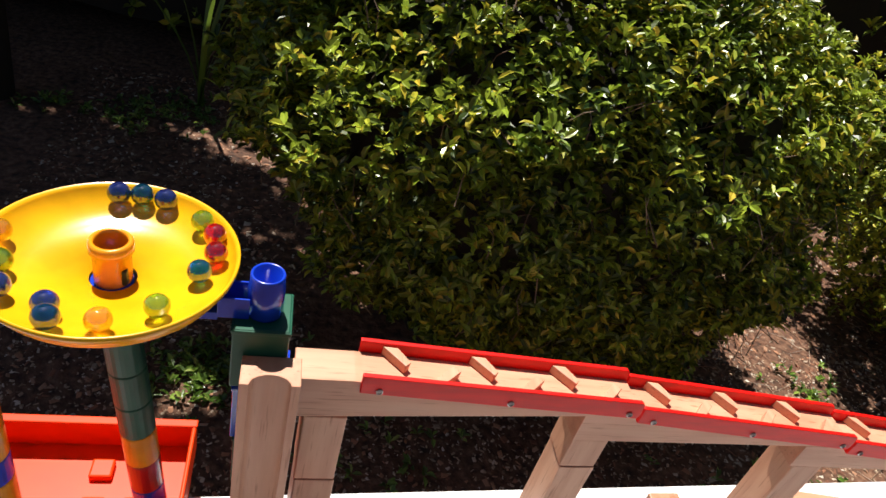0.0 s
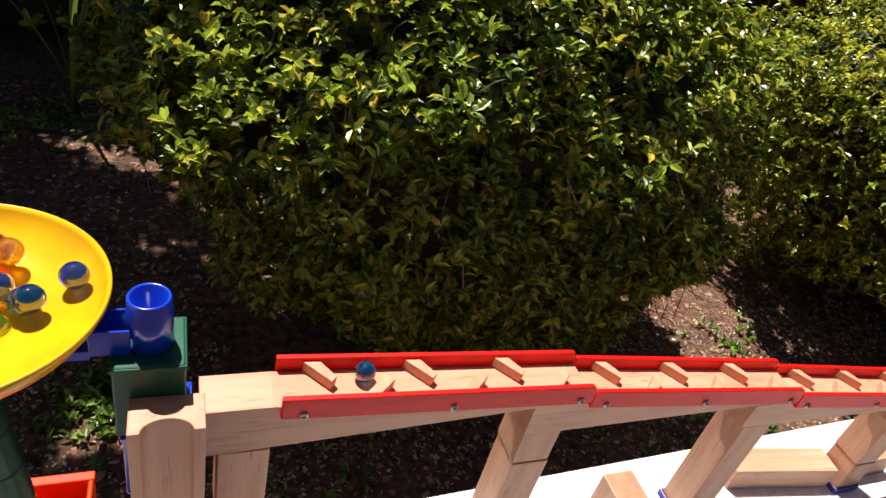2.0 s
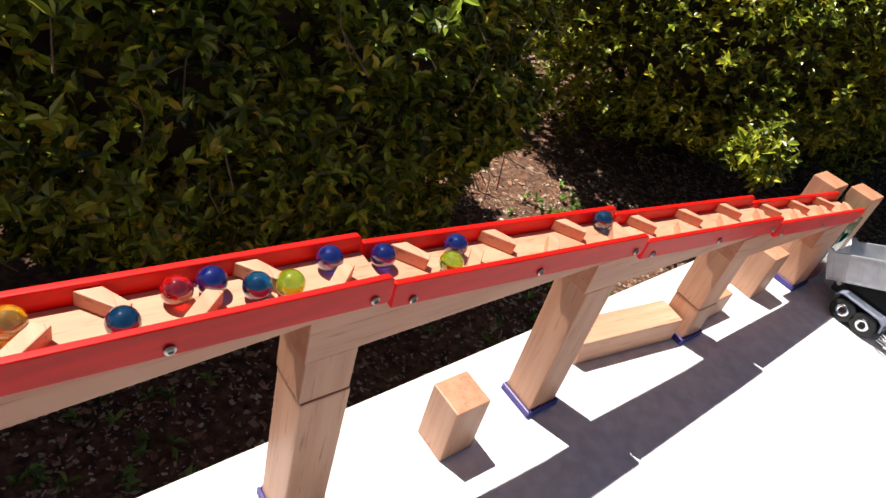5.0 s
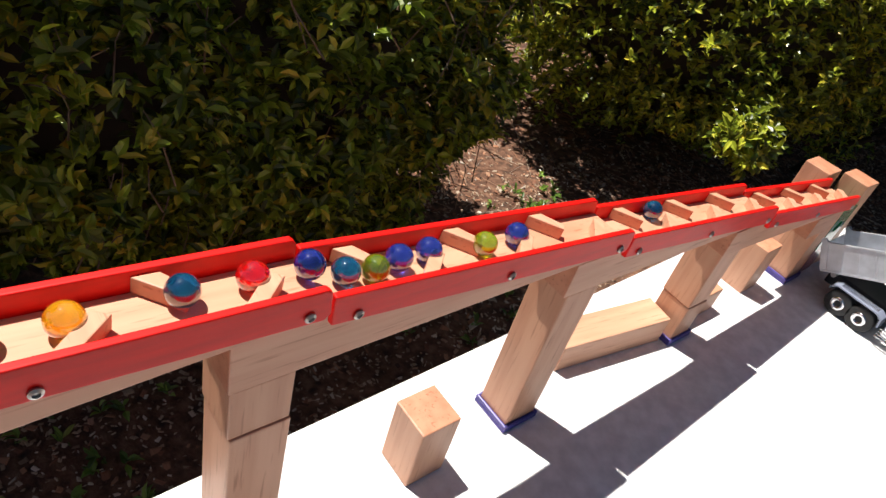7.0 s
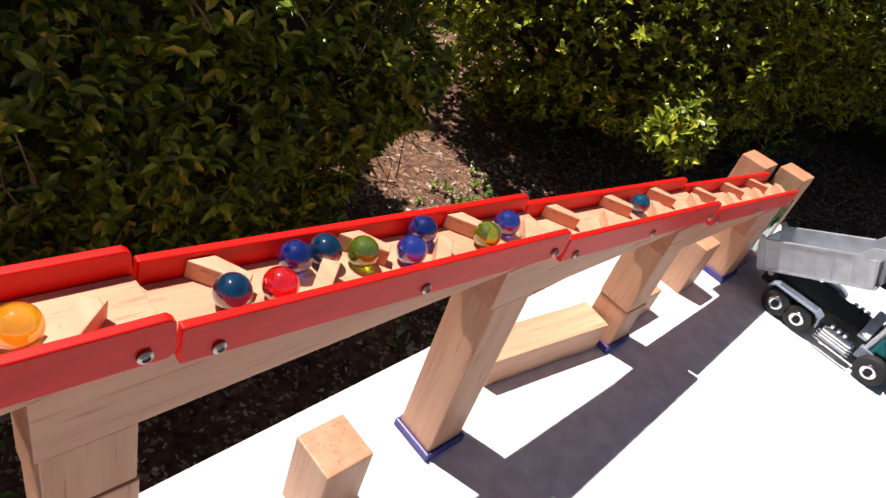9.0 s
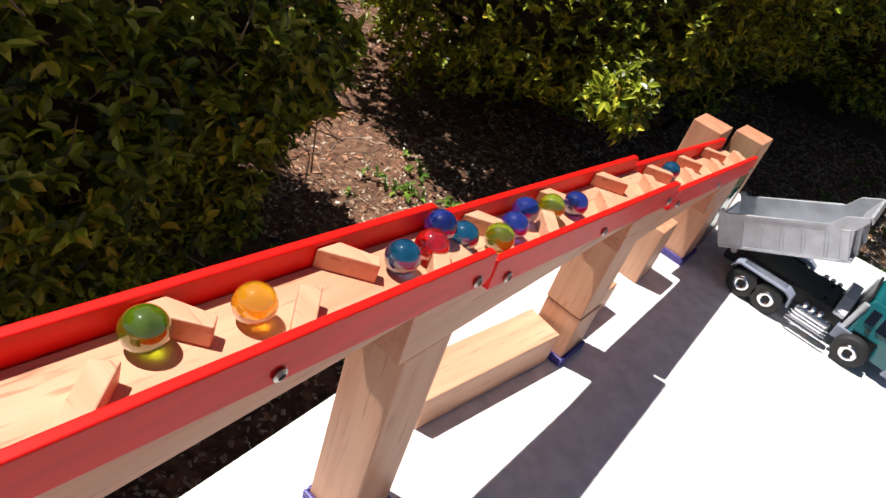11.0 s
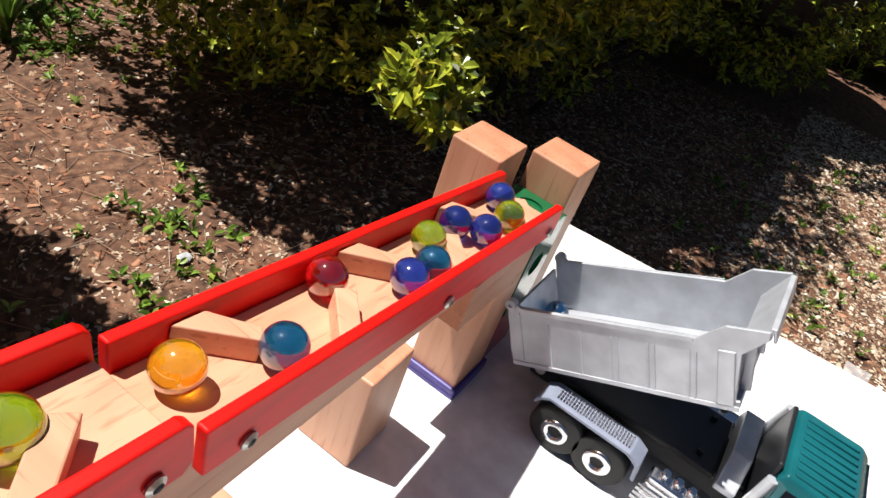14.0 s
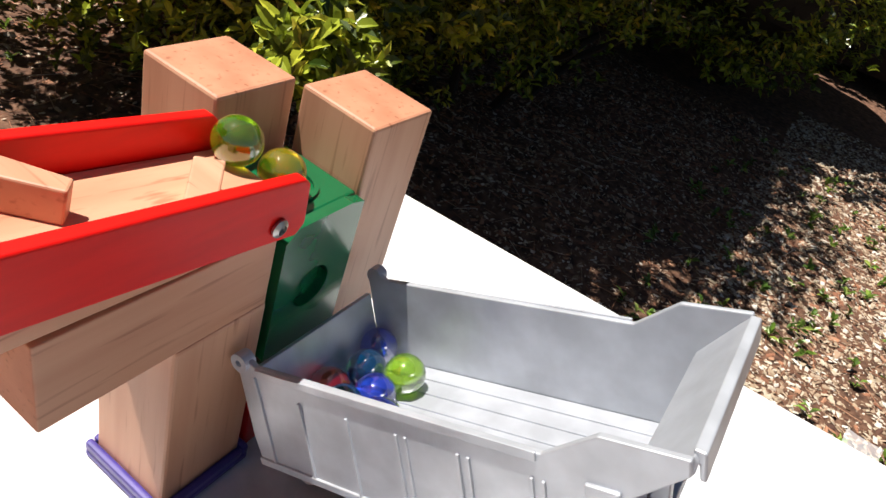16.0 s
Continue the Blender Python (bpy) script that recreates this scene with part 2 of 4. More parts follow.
# ---------------------------------------------------------------- ground and table
GROUND = -0.40


def height(x, y):
    return GROUND + 0.02 * noise.noise(Vector((x * 1.1, y * 1.1, 0.3))) + 0.006 * noise.noise(Vector((x * 7, y * 7, 1.3)))


def build_ground():
    bm = bmesh.new()
    lines = [-400, -60, -12, -5, -3] + [v * 0.08 for v in range(-25, 51)] + [5, 8, 14, 60, 400]
    grid = [[bm.verts.new((x, y, height(x, y))) for y in lines] for x in lines]
    for i in range(len(lines) - 1):
        for j in range(len(lines) - 1):
            bm.faces.new((grid[i][j], grid[i + 1][j], grid[i + 1][j + 1], grid[i][j + 1]))
    ob = part("ground", bm, soil, None, "brown garden soil strewn with bark chips and dry leaves", True)
    tagged(ob, category="ground", kind="structure")


build_ground()

# corners of the table top, which stands a little askew to the track
TABLE = [(-0.62, -0.33), (1.247, -0.262), (1.2045, 0.118), (-0.62, 0.0535)]


def build_table():
    t = thing("table", "long narrow white table outdoors under the marble run", "table")
    part("tabletop", prism(TABLE, "z", -0.018, 0, 0.0015), white_board, t)
    mx, my = sum(p[0] for p in TABLE) / 4, sum(p[1] for p in TABLE) / 4
    for px, py in TABLE:
        x, y = px + math.copysign(0.09, mx - px), py + math.copysign(0.045, my - py)
        part("leg", box(x - 0.015, y - 0.015, GROUND - 0.02, x + 0.015, y + 0.015, -0.0185, 0.002), white_board, t)


build_table()


# ---------------------------------------------------------------- marble track
BEAM_Y0, BEAM_Y1, RAIL = 0.0047, 0.0375, 0.0045
# start of body, start of rails, end, floor at the rails' start, floor at the end, underside at both ends
SEGMENTS = [
    (-0.066, -0.015, 0.2350, 0.2612, 0.2450, 0.2165, 0.2340),
    (0.188, 0.2370, 0.4870, 0.2382, 0.2108, 0.1975, 0.2000),
    (0.442, 0.4900, 0.7400, 0.2030, 0.1708, 0.1670, 0.1602),
    (0.690, 0.7440, 0.9930, 0.1615, 0.1258, 0.1300, 0.1150),
]
FLOOR_RISE = 0.0118


def floor_at(k, x):
    _, xs, xe, fs, fe, _, _ = SEGMENTS[k]
    return fs + (fe - fs) * (x - xs) / (xe - xs)


def screw(parent, x, z, side):
    y = -0.0004 if side < 0 else BEAM_Y1 + RAIL + 0.0004
    return part("screw", lathe([(0.0030, 0), (0.0030, 0.0008 * side), (0.0016, 0.0016 * side), (0.0015, 0.0006 * side)], 14, (x, y, z), "y"), steel, parent, "cross-head steel screw")


def build_segment(k):
    x0, xs, xe, fs, fe, b0, b1 = SEGMENTS[k]
    t = thing("track_segment", "sloping beech track beam with red side rails and small baffles", "toy track", "track segments")
    slope = (fe - fs) / (xe - xs)
    recess = SEGMENTS[k - 1][6] - 0.0006 if k else None
    if k:
        out = [(x0, b0), (x0, recess), (xs - 0.001, recess), (xs - 0.001, floor_at(k, xs - 0.001)), (xe, fe), (xe, b1)]
    else:
        out = [(x0, b0), (x0, fs + 0.0005), (xs - 0.004, fs + 0.0005), (xs + 0.002, floor_at(k, xs + 0.002)), (xe, fe), (xe, b1)]
    part("beam", prism(out, "y", BEAM_Y0, BEAM_Y1, 0.0007, 2), wood_x, t)
    for y0, y1, side in ((0.0, RAIL, -1), (BEAM_Y1 + 0.0005, BEAM_Y1 + 0.0005 + RAIL, 1)):
        za, zb = fs + FLOOR_RISE, fe + FLOOR_RISE
        c = 0.0025
        rail = [(xs, za - 0.0195), (xs, za), (xe - c, zb), (xe, zb - c), (xe + 0.001, zb - 0.0195 + c), (xe - c, zb - 0.0205)]
        part("rail", prism(rail, "y", y0, y1, 0.0009, 3), red_paint, t, "red-painted wooden side rail")
        for f in (0.06, 0.505, 0.955):
            x = xs + f * (xe - xs)
            screw(t, x, floor_at(k, x) + FLOOR_RISE - 0.0150, side)
    for f in BAFFLES_FAR:
        baffle(t, k, xs + f * (xe - xs), 1, slope)
    for f in BAFFLES_NEAR:
        baffle(t, k, xs + f * (xe - xs), -1, slope)
    return t


BAFFLES_FAR = (0.072, 0.378, 0.682)
BAFFLES_NEAR = (0.226, 0.528, 0.830)


def baffle(parent, k, x, side, slope):
    """A small oblong stick glued across half the floor, slanting down the track."""
    z = floor_at(k, x)
    Hh = 0.0093
    if side > 0:
        y_root = BEAM_Y1 - 0.0002
        out = [(0.0, 0.0), (0.0125, 0.0), (0.0220, -0.0150), (0.0175, -0.0195)]
    else:
        y_root = BEAM_Y0 + 0.0002
        out = [(0.0, 0.0), (0.0115, 0.0), (0.0262, 0.0135), (0.0192, 0.0185)]
    bm = prism(out, "z", 0, Hh, 0.0006, 2)
    ob = part("baffle", bm, wood_y, parent, "small slanted beech baffle stick")
    ob.matrix_basis = pose(x, y_root, z - 0.0002, 0, math.degrees(math.atan(-slope)), 0)


for k in range(4):
    build_segment(k)


def wood_block(name, x0, y0, z0, sx, sy, sz, label, turn=0.0, mat=None, group="wooden blocks", lean=0.0):
    ob = part(name, box(0, 0, 0, sx, sy, sz, 0.0012, 2), mat or wood_z, None)
    ob.matrix_basis = pose(x0, y0, z0, lean, 0, turn)
    return tagged(ob, label, "toy block", group)


PW = 0.0355
PY = 0.0050
BASE = 0.0075


LIP = 0.003


def purple_base(x, y, w):
    t = thing("purple_base", "flat purple plastic base plate under a wooden post", "toy base", "purple bases", (x, y, 0))
    part("plate", box(-LIP, -LIP, 0, w + LIP, w + LIP, 0.004, 0.0012), purple_plastic, t)
    for a, b in ((-LIP, 0.0), (w, w + LIP)):
        part("rim", box(a, -LIP, 0.0035, b, w + LIP, BASE + 0.001, 0.0012), purple_plastic, t)
        part("rim", box(0.0003, a, 0.0035, w - 0.0003, b, BASE + 0.001, 0.0012), purple_plastic, t)


# posts: x, top, joints
for x, top, joints in ((-0.0535, 0.2162, (0.130,)), (0.1905, 0.1972, (0.157,)), (0.4475, 0.1667, ()), (0.6945, 0.1297, (0.054,)), (0.9545, 0.0862, ())):
    purple_base(x, PY, PW)
    zs = [0.0045, *joints, top]
    for i, (a, b) in enumerate(zip(zs, zs[1:])):
        d = 0.0008 * (i % 2)
        wood_block("post_block", x - d, PY + d, a + 0.0002, PW, PW, b - a - 0.0004, "upright square beech block in a post of the track")
support = part("support_block", prism([(0.915, 0.0864), (0.915, 0.1168), (0.989, 0.1148), (0.989, 0.0864)], "y", 0.0049, 0.0373, 0.0006), wood_x)
tagged(support, "beech block lying on the post beneath the track's end", "toy block", "wooden blocks")

wood_block("standing_block", 0.3385, 0.0005, 0, 0.0365, 0.0360, 0.068, "upright beech block standing on the white table", 0.5)
wood_block("long_block", 0.5415, 0.0335, 0, 0.148, 0.0345, 0.034, "long beech block lying on the white table", -8.0, wood_x)
wood_block("standing_block", 0.8685, 0.0185, 0, 0.0365, 0.0360, 0.069, "upright beech block standing on the white table", 1.0)
wood_block("flat_block", 0.7385, 0.0185, 0, 0.063, 0.036, 0.033, "short beech block lying on the white table", 0.0, wood_x)
wood_block("end_block", 0.9990, 0.0465, 0, 0.0360, 0.0350, 0.137, "tall beech block guarding the track's end", 0.5)
wood_block("end_block", 1.0330, 0.0088, 0, 0.0340, 0.0340, 0.137, "tall beech block guarding the track's end", -1.0)


def holed_plate(x0, x1, z0, z1, cx, cz, r, y0, y1, n=32):
    """An upright plate with a round hole through it."""
    bm = bmesh.new()
    rings = []
    for y in (y0, y1):
        inner, outer = [], []
        for i in range(n):
            a = 2 * math.pi * i / n
            c, s = math.cos(a), math.sin(a)
            inner.append(bm.verts.new((cx + r * c, y, cz + r * s)))
            lim = min((x1 - cx) / c if c > 1e-6 else (x0 - cx) / c if c < -1e-6 else 9, (z1 - cz) / s if s > 1e-6 else (z0 - cz) / s if s < -1e-6 else 9)
            outer.append(bm.verts.new((cx + lim * c, y, cz + lim * s)))
        rings.append((inner, outer))
    (i0, o0), (i1, o1) = rings
    for k in range(n):
        m = (k + 1) % n
        bm.faces.new((i0[k], i0[m], o0[m], o0[k]))
        bm.faces.new((i1[m], i1[k], o1[k], o1[m]))
        bm.faces.new((i0[m], i0[k], i1[k], i1[m]))
        bm.faces.new((o0[k], o0[m], o1[m], o1[k]))
    bmesh.ops.recalc_face_normals(bm, faces=bm.faces[:])
    return bm


def build_chute():
    t = thing("chute_block", "green plastic chute block with round holes on a red block", "toy block")
    x0, x1, y0, y1 = 0.9945, 1.0325, 0.0055, 0.0440
    part("body", box(x0, y0 + 0.004, 0.043, x1, y1, 0.112, 0.0012), green_plastic, t)
    part("front_plate", holed_plate(x0, x1, 0.043, 0.112, 1.0125, 0.0805, 0.0088, y0, y0 + 0.0042), green_plastic, t, "green front plate with a round outlet")
    part("top_channel", lathe([(0.0088, 0.1121), (0.0104, 0.1121), (0.0104, 0.1133), (0.0088, 0.1133)], 26, ((x0 + x1) / 2, (y0 + y1) / 2, 0), closed=True), green_plastic, t)
    part("foot", box(x0, y0 + 0.001, 0.0, x1, y1, 0.0425, 0.0015), block_red, t, "red plastic foot block")


build_chute()


# ---------------------------------------------------------------- dump truck, its nose towards -y
def wheel(parent, x, y, r, w, side):
    s = -1 if side < 0 else 1
    wh = part("wheel", lathe([(r * 0.54, 0), (r * 0.92, 0), (r, 0.12 * w), (r, 0.88 * w), (r * 0.92, w), (r * 0.54, w)], 32, (0, 0, 0), "x"), tyre_rubber, parent, "black rubber truck wheel", True)
    wh.matrix_basis = pose(x - (0 if s < 0 else w), y, r)
    f = 0 if s < 0 else w
    part("rim", lathe([(r * 0.54, f - s * 0.0005), (r * 0.49, f - s * -0.0015), (r * 0.3, f - s * -0.002), (r * 0.24, f - s * 0.001), (0.0004, f - s * 0.0014)], 28, (0, 0, 0), "x"), chrome, wh, "chrome wheel rim", True)
    for i in range(8):
        a = 2 * math.pi * i / 8
        part("bolt", lathe([(0.0007, f), (0.0007, f + s * 0.001)], 8, (0, 0.42 * r * math.cos(a), 0.42 * r * math.sin(a)), "x"), black_plastic, wh)


TX0, TX1 = 0.966, 1.068
BX0, BX1 = 0.977, 1.048


def build_truck():
    t = thing("dump_truck", "toy dump truck with silver tipping bed and teal cab", "toy truck", at=(0, -0.0075, 0))
    xm = (TX0 + TX1) / 2
    part("chassis", box(xm - 0.017, -0.205, 0.014, xm + 0.017, -0.016, 0.034, 0.002), black_plastic, t)
    part("deck", box(xm - 0.0265, -0.1385, 0.0335, xm + 0.0265, -0.018, 0.0385, 0.0015), black_plastic, t, "black subframe deck")
    part("pivot", tube([(BX0 + 0.004, -0.025, 0.038), (BX1 - 0.004, -0.025, 0.038)], 0.0035, 12), steel, t, "grey hinge rod")
    for y in (-0.052, -0.0815, -0.1735):
        for x, s in ((TX0, -1), (TX1, 1)):
            wheel(t, x, y, 0.0172, 0.012, s)
    # fenders over the rear wheels
    for x0, x1 in ((TX0 - 0.001, TX0 + 0.016), (TX1 - 0.016, TX1 + 0.001)):
        out = [(-0.032, 0.029), (-0.0335, 0.034), (-0.040, 0.0385), (-0.0935, 0.0385), (-0.1015, 0.034), (-0.1035, 0.022), (-0.1010, 0.022),
               (-0.0990, 0.0325), (-0.0925, 0.0363), (-0.0410, 0.0363), (-0.0355, 0.0325), (-0.0345, 0.029)]
        f = part("fender", prism(out, "x", x0, x1, 0.0006, 2), fender_plastic, t, "grey-blue mudguard with tread plate")
        for i in range(26):
            for j in range(4):
                y, x = -0.043 - 0.0019 * i, x0 + 0.0035 + 0.0029 * j
                part("tread", box(x, y - 0.0012, 0.0384, x + 0.0022, y, 0.0390, 0), chrome, f)
        # tank and step bars in front of the rear wheels
        out_side = -1 if x0 < xm else 1
        xo = TX0 + 0.003 if out_side < 0 else TX1 - 0.015
        tank = part("fuel_tank", box(xo, -0.146, 0.012, xo + 0.012, -0.108, 0.030, 0.003, 3), chrome, t, "chrome side tank")
        for i in range(3):
            part("cap", lathe([(0.003, 0.0295), (0.003, 0.034), (0.0022, 0.035)], 14, (xo + 0.006, -0.116 - 0.008 * i, 0)), chrome, tank)
        for i in range(4):
            x = TX0 - 0.0015 if out_side < 0 else TX1 + 0.0015
            part("bar", tube([(x, -0.106, 0.013 + 0.004 * i), (x, -0.148, 0.013 + 0.004 * i)], 0.0009, 8), chrome, tank)
    # cab, drawn in towards the roof
    CX0, CX1 = 0.9765, 1.0575
    out = [(-0.160, 0.028), (-0.160, 0.068), (-0.163, 0.0725), (-0.199, 0.0715), (-0.2055, 0.066), (-0.2120, 0.050), (-0.2130, 0.016), (-0.193, 0.016), (-0.189, 0.036), (-0.166, 0.036), (-0.165, 0.028)]

    def drawn(bm):
        for v in bm.verts:
            if v.co.z > 0.046:
                v.co.x = xm + (v.co.x - xm) * (1 - 0.24 * (v.co.z - 0.046) / 0.027)
        return bm

    cab = part("cab", drawn(prism(out, "x", CX0, CX1, 0.0022, 3)), teal_plastic, t, "glossy teal driver's cab")
    for i in range(9):
        x = xm - 0.0285 + i * 0.0063
        part("roof_rib", box(x, -0.197, 0.0715, x + 0.0030, -0.166, 0.0735, 0.0008), teal_plastic, cab)
    for x, s in ((CX0, -1), (CX1, 1)):
        a, b = x - 0.0005, x + 0.0005
        part("side_window", drawn(prism([(-0.1665, 0.050), (-0.1665, 0.065), (-0.1755, 0.065), (-0.1755, 0.050)], "x", a, b, 0.0)), window_plastic, cab, "dark cab window")
        part("side_window", drawn(prism([(-0.1795, 0.048), (-0.1795, 0.066), (-0.1985, 0.066), (-0.2060, 0.048)], "x", a, b, 0.0)), window_plastic, cab, "dark cab window")
        part("door_handle", box(x - 0.0008, -0.177, 0.043, x + 0.0008, -0.172, 0.045, 0.0003), black_plastic, cab)
    part("windscreen", drawn(prism([(-0.2050, 0.0655), (-0.2110, 0.051), (-0.2125, 0.051), (-0.2065, 0.0660)], "x", CX0 + 0.008, CX1 - 0.008)), window_plastic, cab, "dark windscreen")
    part("back_panel", drawn(box(CX0 + 0.004, -0.1598, 0.036, CX1 - 0.004, -0.1570, 0.0735, 0.001)), black_plastic, cab)
    part("bumper", box(CX0, -0.217, 0.010, CX1, -0.208, 0.024, 0.002), fender_plastic, t)
    for x in (CX0 + 0.003, CX1 - 0.003):
        part("air_pipe", tube([(x, -0.1555, 0.030), (x + (0.004 if x < xm else -0.004), -0.1585, 0.066)], 0.0031, 12), silver_plastic, t, "silver exhaust pipe")
        part("door_step", box(x - 0.004, -0.166, 0.018, x + 0.004, -0.150, 0.033, 0.001), fender_plastic, t)
    hb = [(0.984, 0.0362), (0.984, 0.0405), (1.004, 0.0515), (1.045, 0.0515), (1.052, 0.0405), (1.052, 0.0362)]
    part("headboard", prism(hb, "y", -0.1515, -0.1395, 0.0008), silver_plastic, t, "silver headboard block")
    for x in (xm - 0.018, xm + 0.015):
        part("clip", box(x, -0.1285, 0.0385, x + 0.003, -0.1245, 0.0425, 0.0006), black_plastic, t)
    build_bed(t)


# the bed's own space: u along the floor from the tail to the headboard, v up from the floor
BED_TAIL, BED_ANGLE, BED_SIZE = (-0.0078, 0.0373), 28.6, 1.07


def build_bed(t):
    bed = new("tipping_bed")
    bed.parent = t
    tagged(bed, "silver plastic tipping bed, raised")
    w = BX1 - BX0
    bed.matrix_basis = pose(BX0, BED_TAIL[0], BED_TAIL[1], 0, 0, -90) @ pose(0, 0, 0, 0, -BED_ANGLE, 0) @ Matrix.Diagonal((BED_SIZE, 1, BED_SIZE, 1))
    # now local x runs to the nose, local y to the far side, local z up
    Hs = 0.0335
    th = 0.0022
    side = [(0.0, 0.0), (0.119, 0.0), (0.1215, 0.028), (0.1330, 0.0375), (0.1330, 0.0415), (0.114, 0.0415), (0.1005, 0.0325), (0.008, Hs), (0.004, Hs + 0.003), (0.0, Hs + 0.002), (-0.001, 0.006)]
    part("floor", box(0.001, 0.0025, -0.0035, 0.121, w - 0.0025, 0.0, 0.0005), silver_plastic, bed)
    for i in range(7):
        y = 0.010 + i * (w - 0.020) / 6
        part("floor_rib", box(0.004, y - 0.0006, -0.0004, 0.117, y + 0.0006, 0.0006, 0.0002), silver_plastic, bed)
    for y0, y1, s in ((0, th, -1), (w - th, w, 1)):
        part("side_wall", prism([(u, v - (0.003 if v < 0.001 else 0)) for u, v in side], "y", y0, y1, 0.0005), silver_plastic, bed)
        ys = y0 - 0.0008 if s < 0 else y1 + 0.0008
        a, b = (ys, y0 + 0.0003) if s < 0 else (y1 - 0.0003, ys)
        for i, u in enumerate((0.0065, 0.0235, 0.0415, 0.0585, 0.0615, 0.0775, 0.0805, 0.0975, 0.1005)):
            part("side_rib", box(u, a, -0.001, u + 0.0009, b, 0.0255 if i else 0.030, 0.0002), silver_plastic, bed)
        part("top_bead", box(0.008, a, Hs - 0.0030, 0.0995, b, Hs - 0.0003, 0.0003), silver_plastic, bed)
        part("bottom_bead", box(0.0, a, -0.0038, 0.121, b, -0.0012, 0.0003), silver_plastic, bed)
        yk = y0 - 0.0014 if s < 0 else y1 - 0.002
        part("hinge_knuckle", lathe([(0.0012, yk), (0.0032, yk), (0.0032, yk + 0.0045), (0.0012, yk + 0.0045)], 18, (0.0025, 0, Hs + 0.001), "y", closed=True), silver_plastic, bed, "round tailgate hinge")
        part("post", box(0.111, a - (0.0006 if s < 0 else 0), -0.001, 0.119, b + (0.0006 if s > 0 else 0), 0.029, 0.0006), silver_plastic, bed)
    part("headwall", prism([(0.1145, 0.0), (0.1185, 0.027), (0.1300, 0.0385), (0.1330, 0.0412), (0.1338, 0.0395), (0.1330, 0.0365), (0.1212, 0.0265), (0.1180, -0.003), (0.1145, -0.003)], "y", th + 0.0001, w - th - 0.0001, 0.0004), silver_plastic, bed)
    part("canopy_lip", prism([(0.1325, 0.0385), (0.1325, 0.0420), (0.1352, 0.0415), (0.1352, 0.0345), (0.1338, 0.0345), (0.1336, 0.0385)], "y", 0.0035, w - 0.0035, 0.0005), silver_plastic, bed)
    for y in (0.014, w - 0.018):
        part("strut", prism([(0.1186, 0.0), (0.1215, 0.026), (0.1262, 0.0295), (0.1235, 0.0)], "y", y, y + 0.004, 0.0004), silver_plastic, bed)
    part("tailgate", box(-0.002, th + 0.0004, -0.002, 0.0, w - th - 0.0004, 0.0275, 0.0004), silver_plastic, bed)


build_truck()


# ---------------------------------------------------------------- funnel tower
FX, FY, FZ = -0.1900, 0.0125, 0.365


def ring_piece(name, parent, x, y, z0, z1, r, mat, label=""):
    return part(name, lathe([(r * 0.93, z0), (r, z0 + 0.001), (r, z1 - 0.0012), (r * 0.96, z1)], 28, (x, y, 0)), mat, parent, label, False)


def build_funnel():
    t = thing("funnel_tower", "yellow funnel dish on a stack of coloured tube pieces", "marble run")
    R = 0.0775
    z = FZ
    prof = [(0.0145, z - 0.0225), (0.050, z - 0.0165), (R - 0.0065, z - 0.0115), (R - 0.002, z - 0.003), (R, z), (R + 0.0012, z - 0.0006), (R + 0.0012, z - 0.0035), (R - 0.0055, z - 0.0145), (0.050, z - 0.0195), (0.0145, z - 0.0255)]
    part("dish", lathe(prof, 72, (FX, FY, 0), closed=True), yellow_plastic, t, "glossy yellow funnel dish", True)
    r0 = 0.0118
    tubep = [(r0 - 0.0018, z - 0.024), (r0, z - 0.024), (r0, z - 0.001), (r0 + 0.0018, z), (r0 + 0.0018, z + 0.006), (r0 + 0.0006, z + 0.008), (r0 - 0.0014, z + 0.008), (r0 - 0.0018, z + 0.005)]
    c = part("centre_tube", lathe(tubep, 32, (FX, FY, 0), closed=True), orange_plastic, t, "orange-yellow centre tube with outlet slot", True)
    # no opening is cut: a black block gives the slot's inner shade
    part("slot", box(FX + 0.0075, FY - 0.0098, z - 0.0215, FX + 0.0105, FY - 0.0045, z - 0.010, 0.0005), black_plastic, c, "black block standing for the shaded outlet slot")
    zs = [(0.297, 0.341, blue_plastic), (0.2575, 0.297, dark_green_plastic), (0.2215, 0.2575, dark_green_plastic), (0.186, 0.2215, dark_green_plastic),
          (0.150, 0.186, orange_plastic), (0.114, 0.150, block_red), (0.066, 0.114, blue_plastic)]
    for a, b, m in zs:
        pc = ring_piece("tube_piece", t, 0, 0, a - 0.34, b - 0.34, 0.0133, m)
        pc.matrix_basis = pose(FX - 0.001, FY, 0.34, 0, -4.0, 0)
    return t


build_funnel()


def build_side_tower():
    t = thing("side_tower", "stack of orange and blue tube pieces on the tray", "marble run")
    zs = [(0.262, 0.29, orange_plastic), (0.234, 0.262, orange_plastic), (0.210, 0.234, blue_plastic), (0.175, 0.210, orange_plastic), (0.12, 0.175, orange_plastic), (0.066, 0.12, block_red)]
    for a, b, m in zs:
        ring_piece("tube_piece", t, -0.258, -0.048, a, b, 0.0130, m)


build_side_tower()


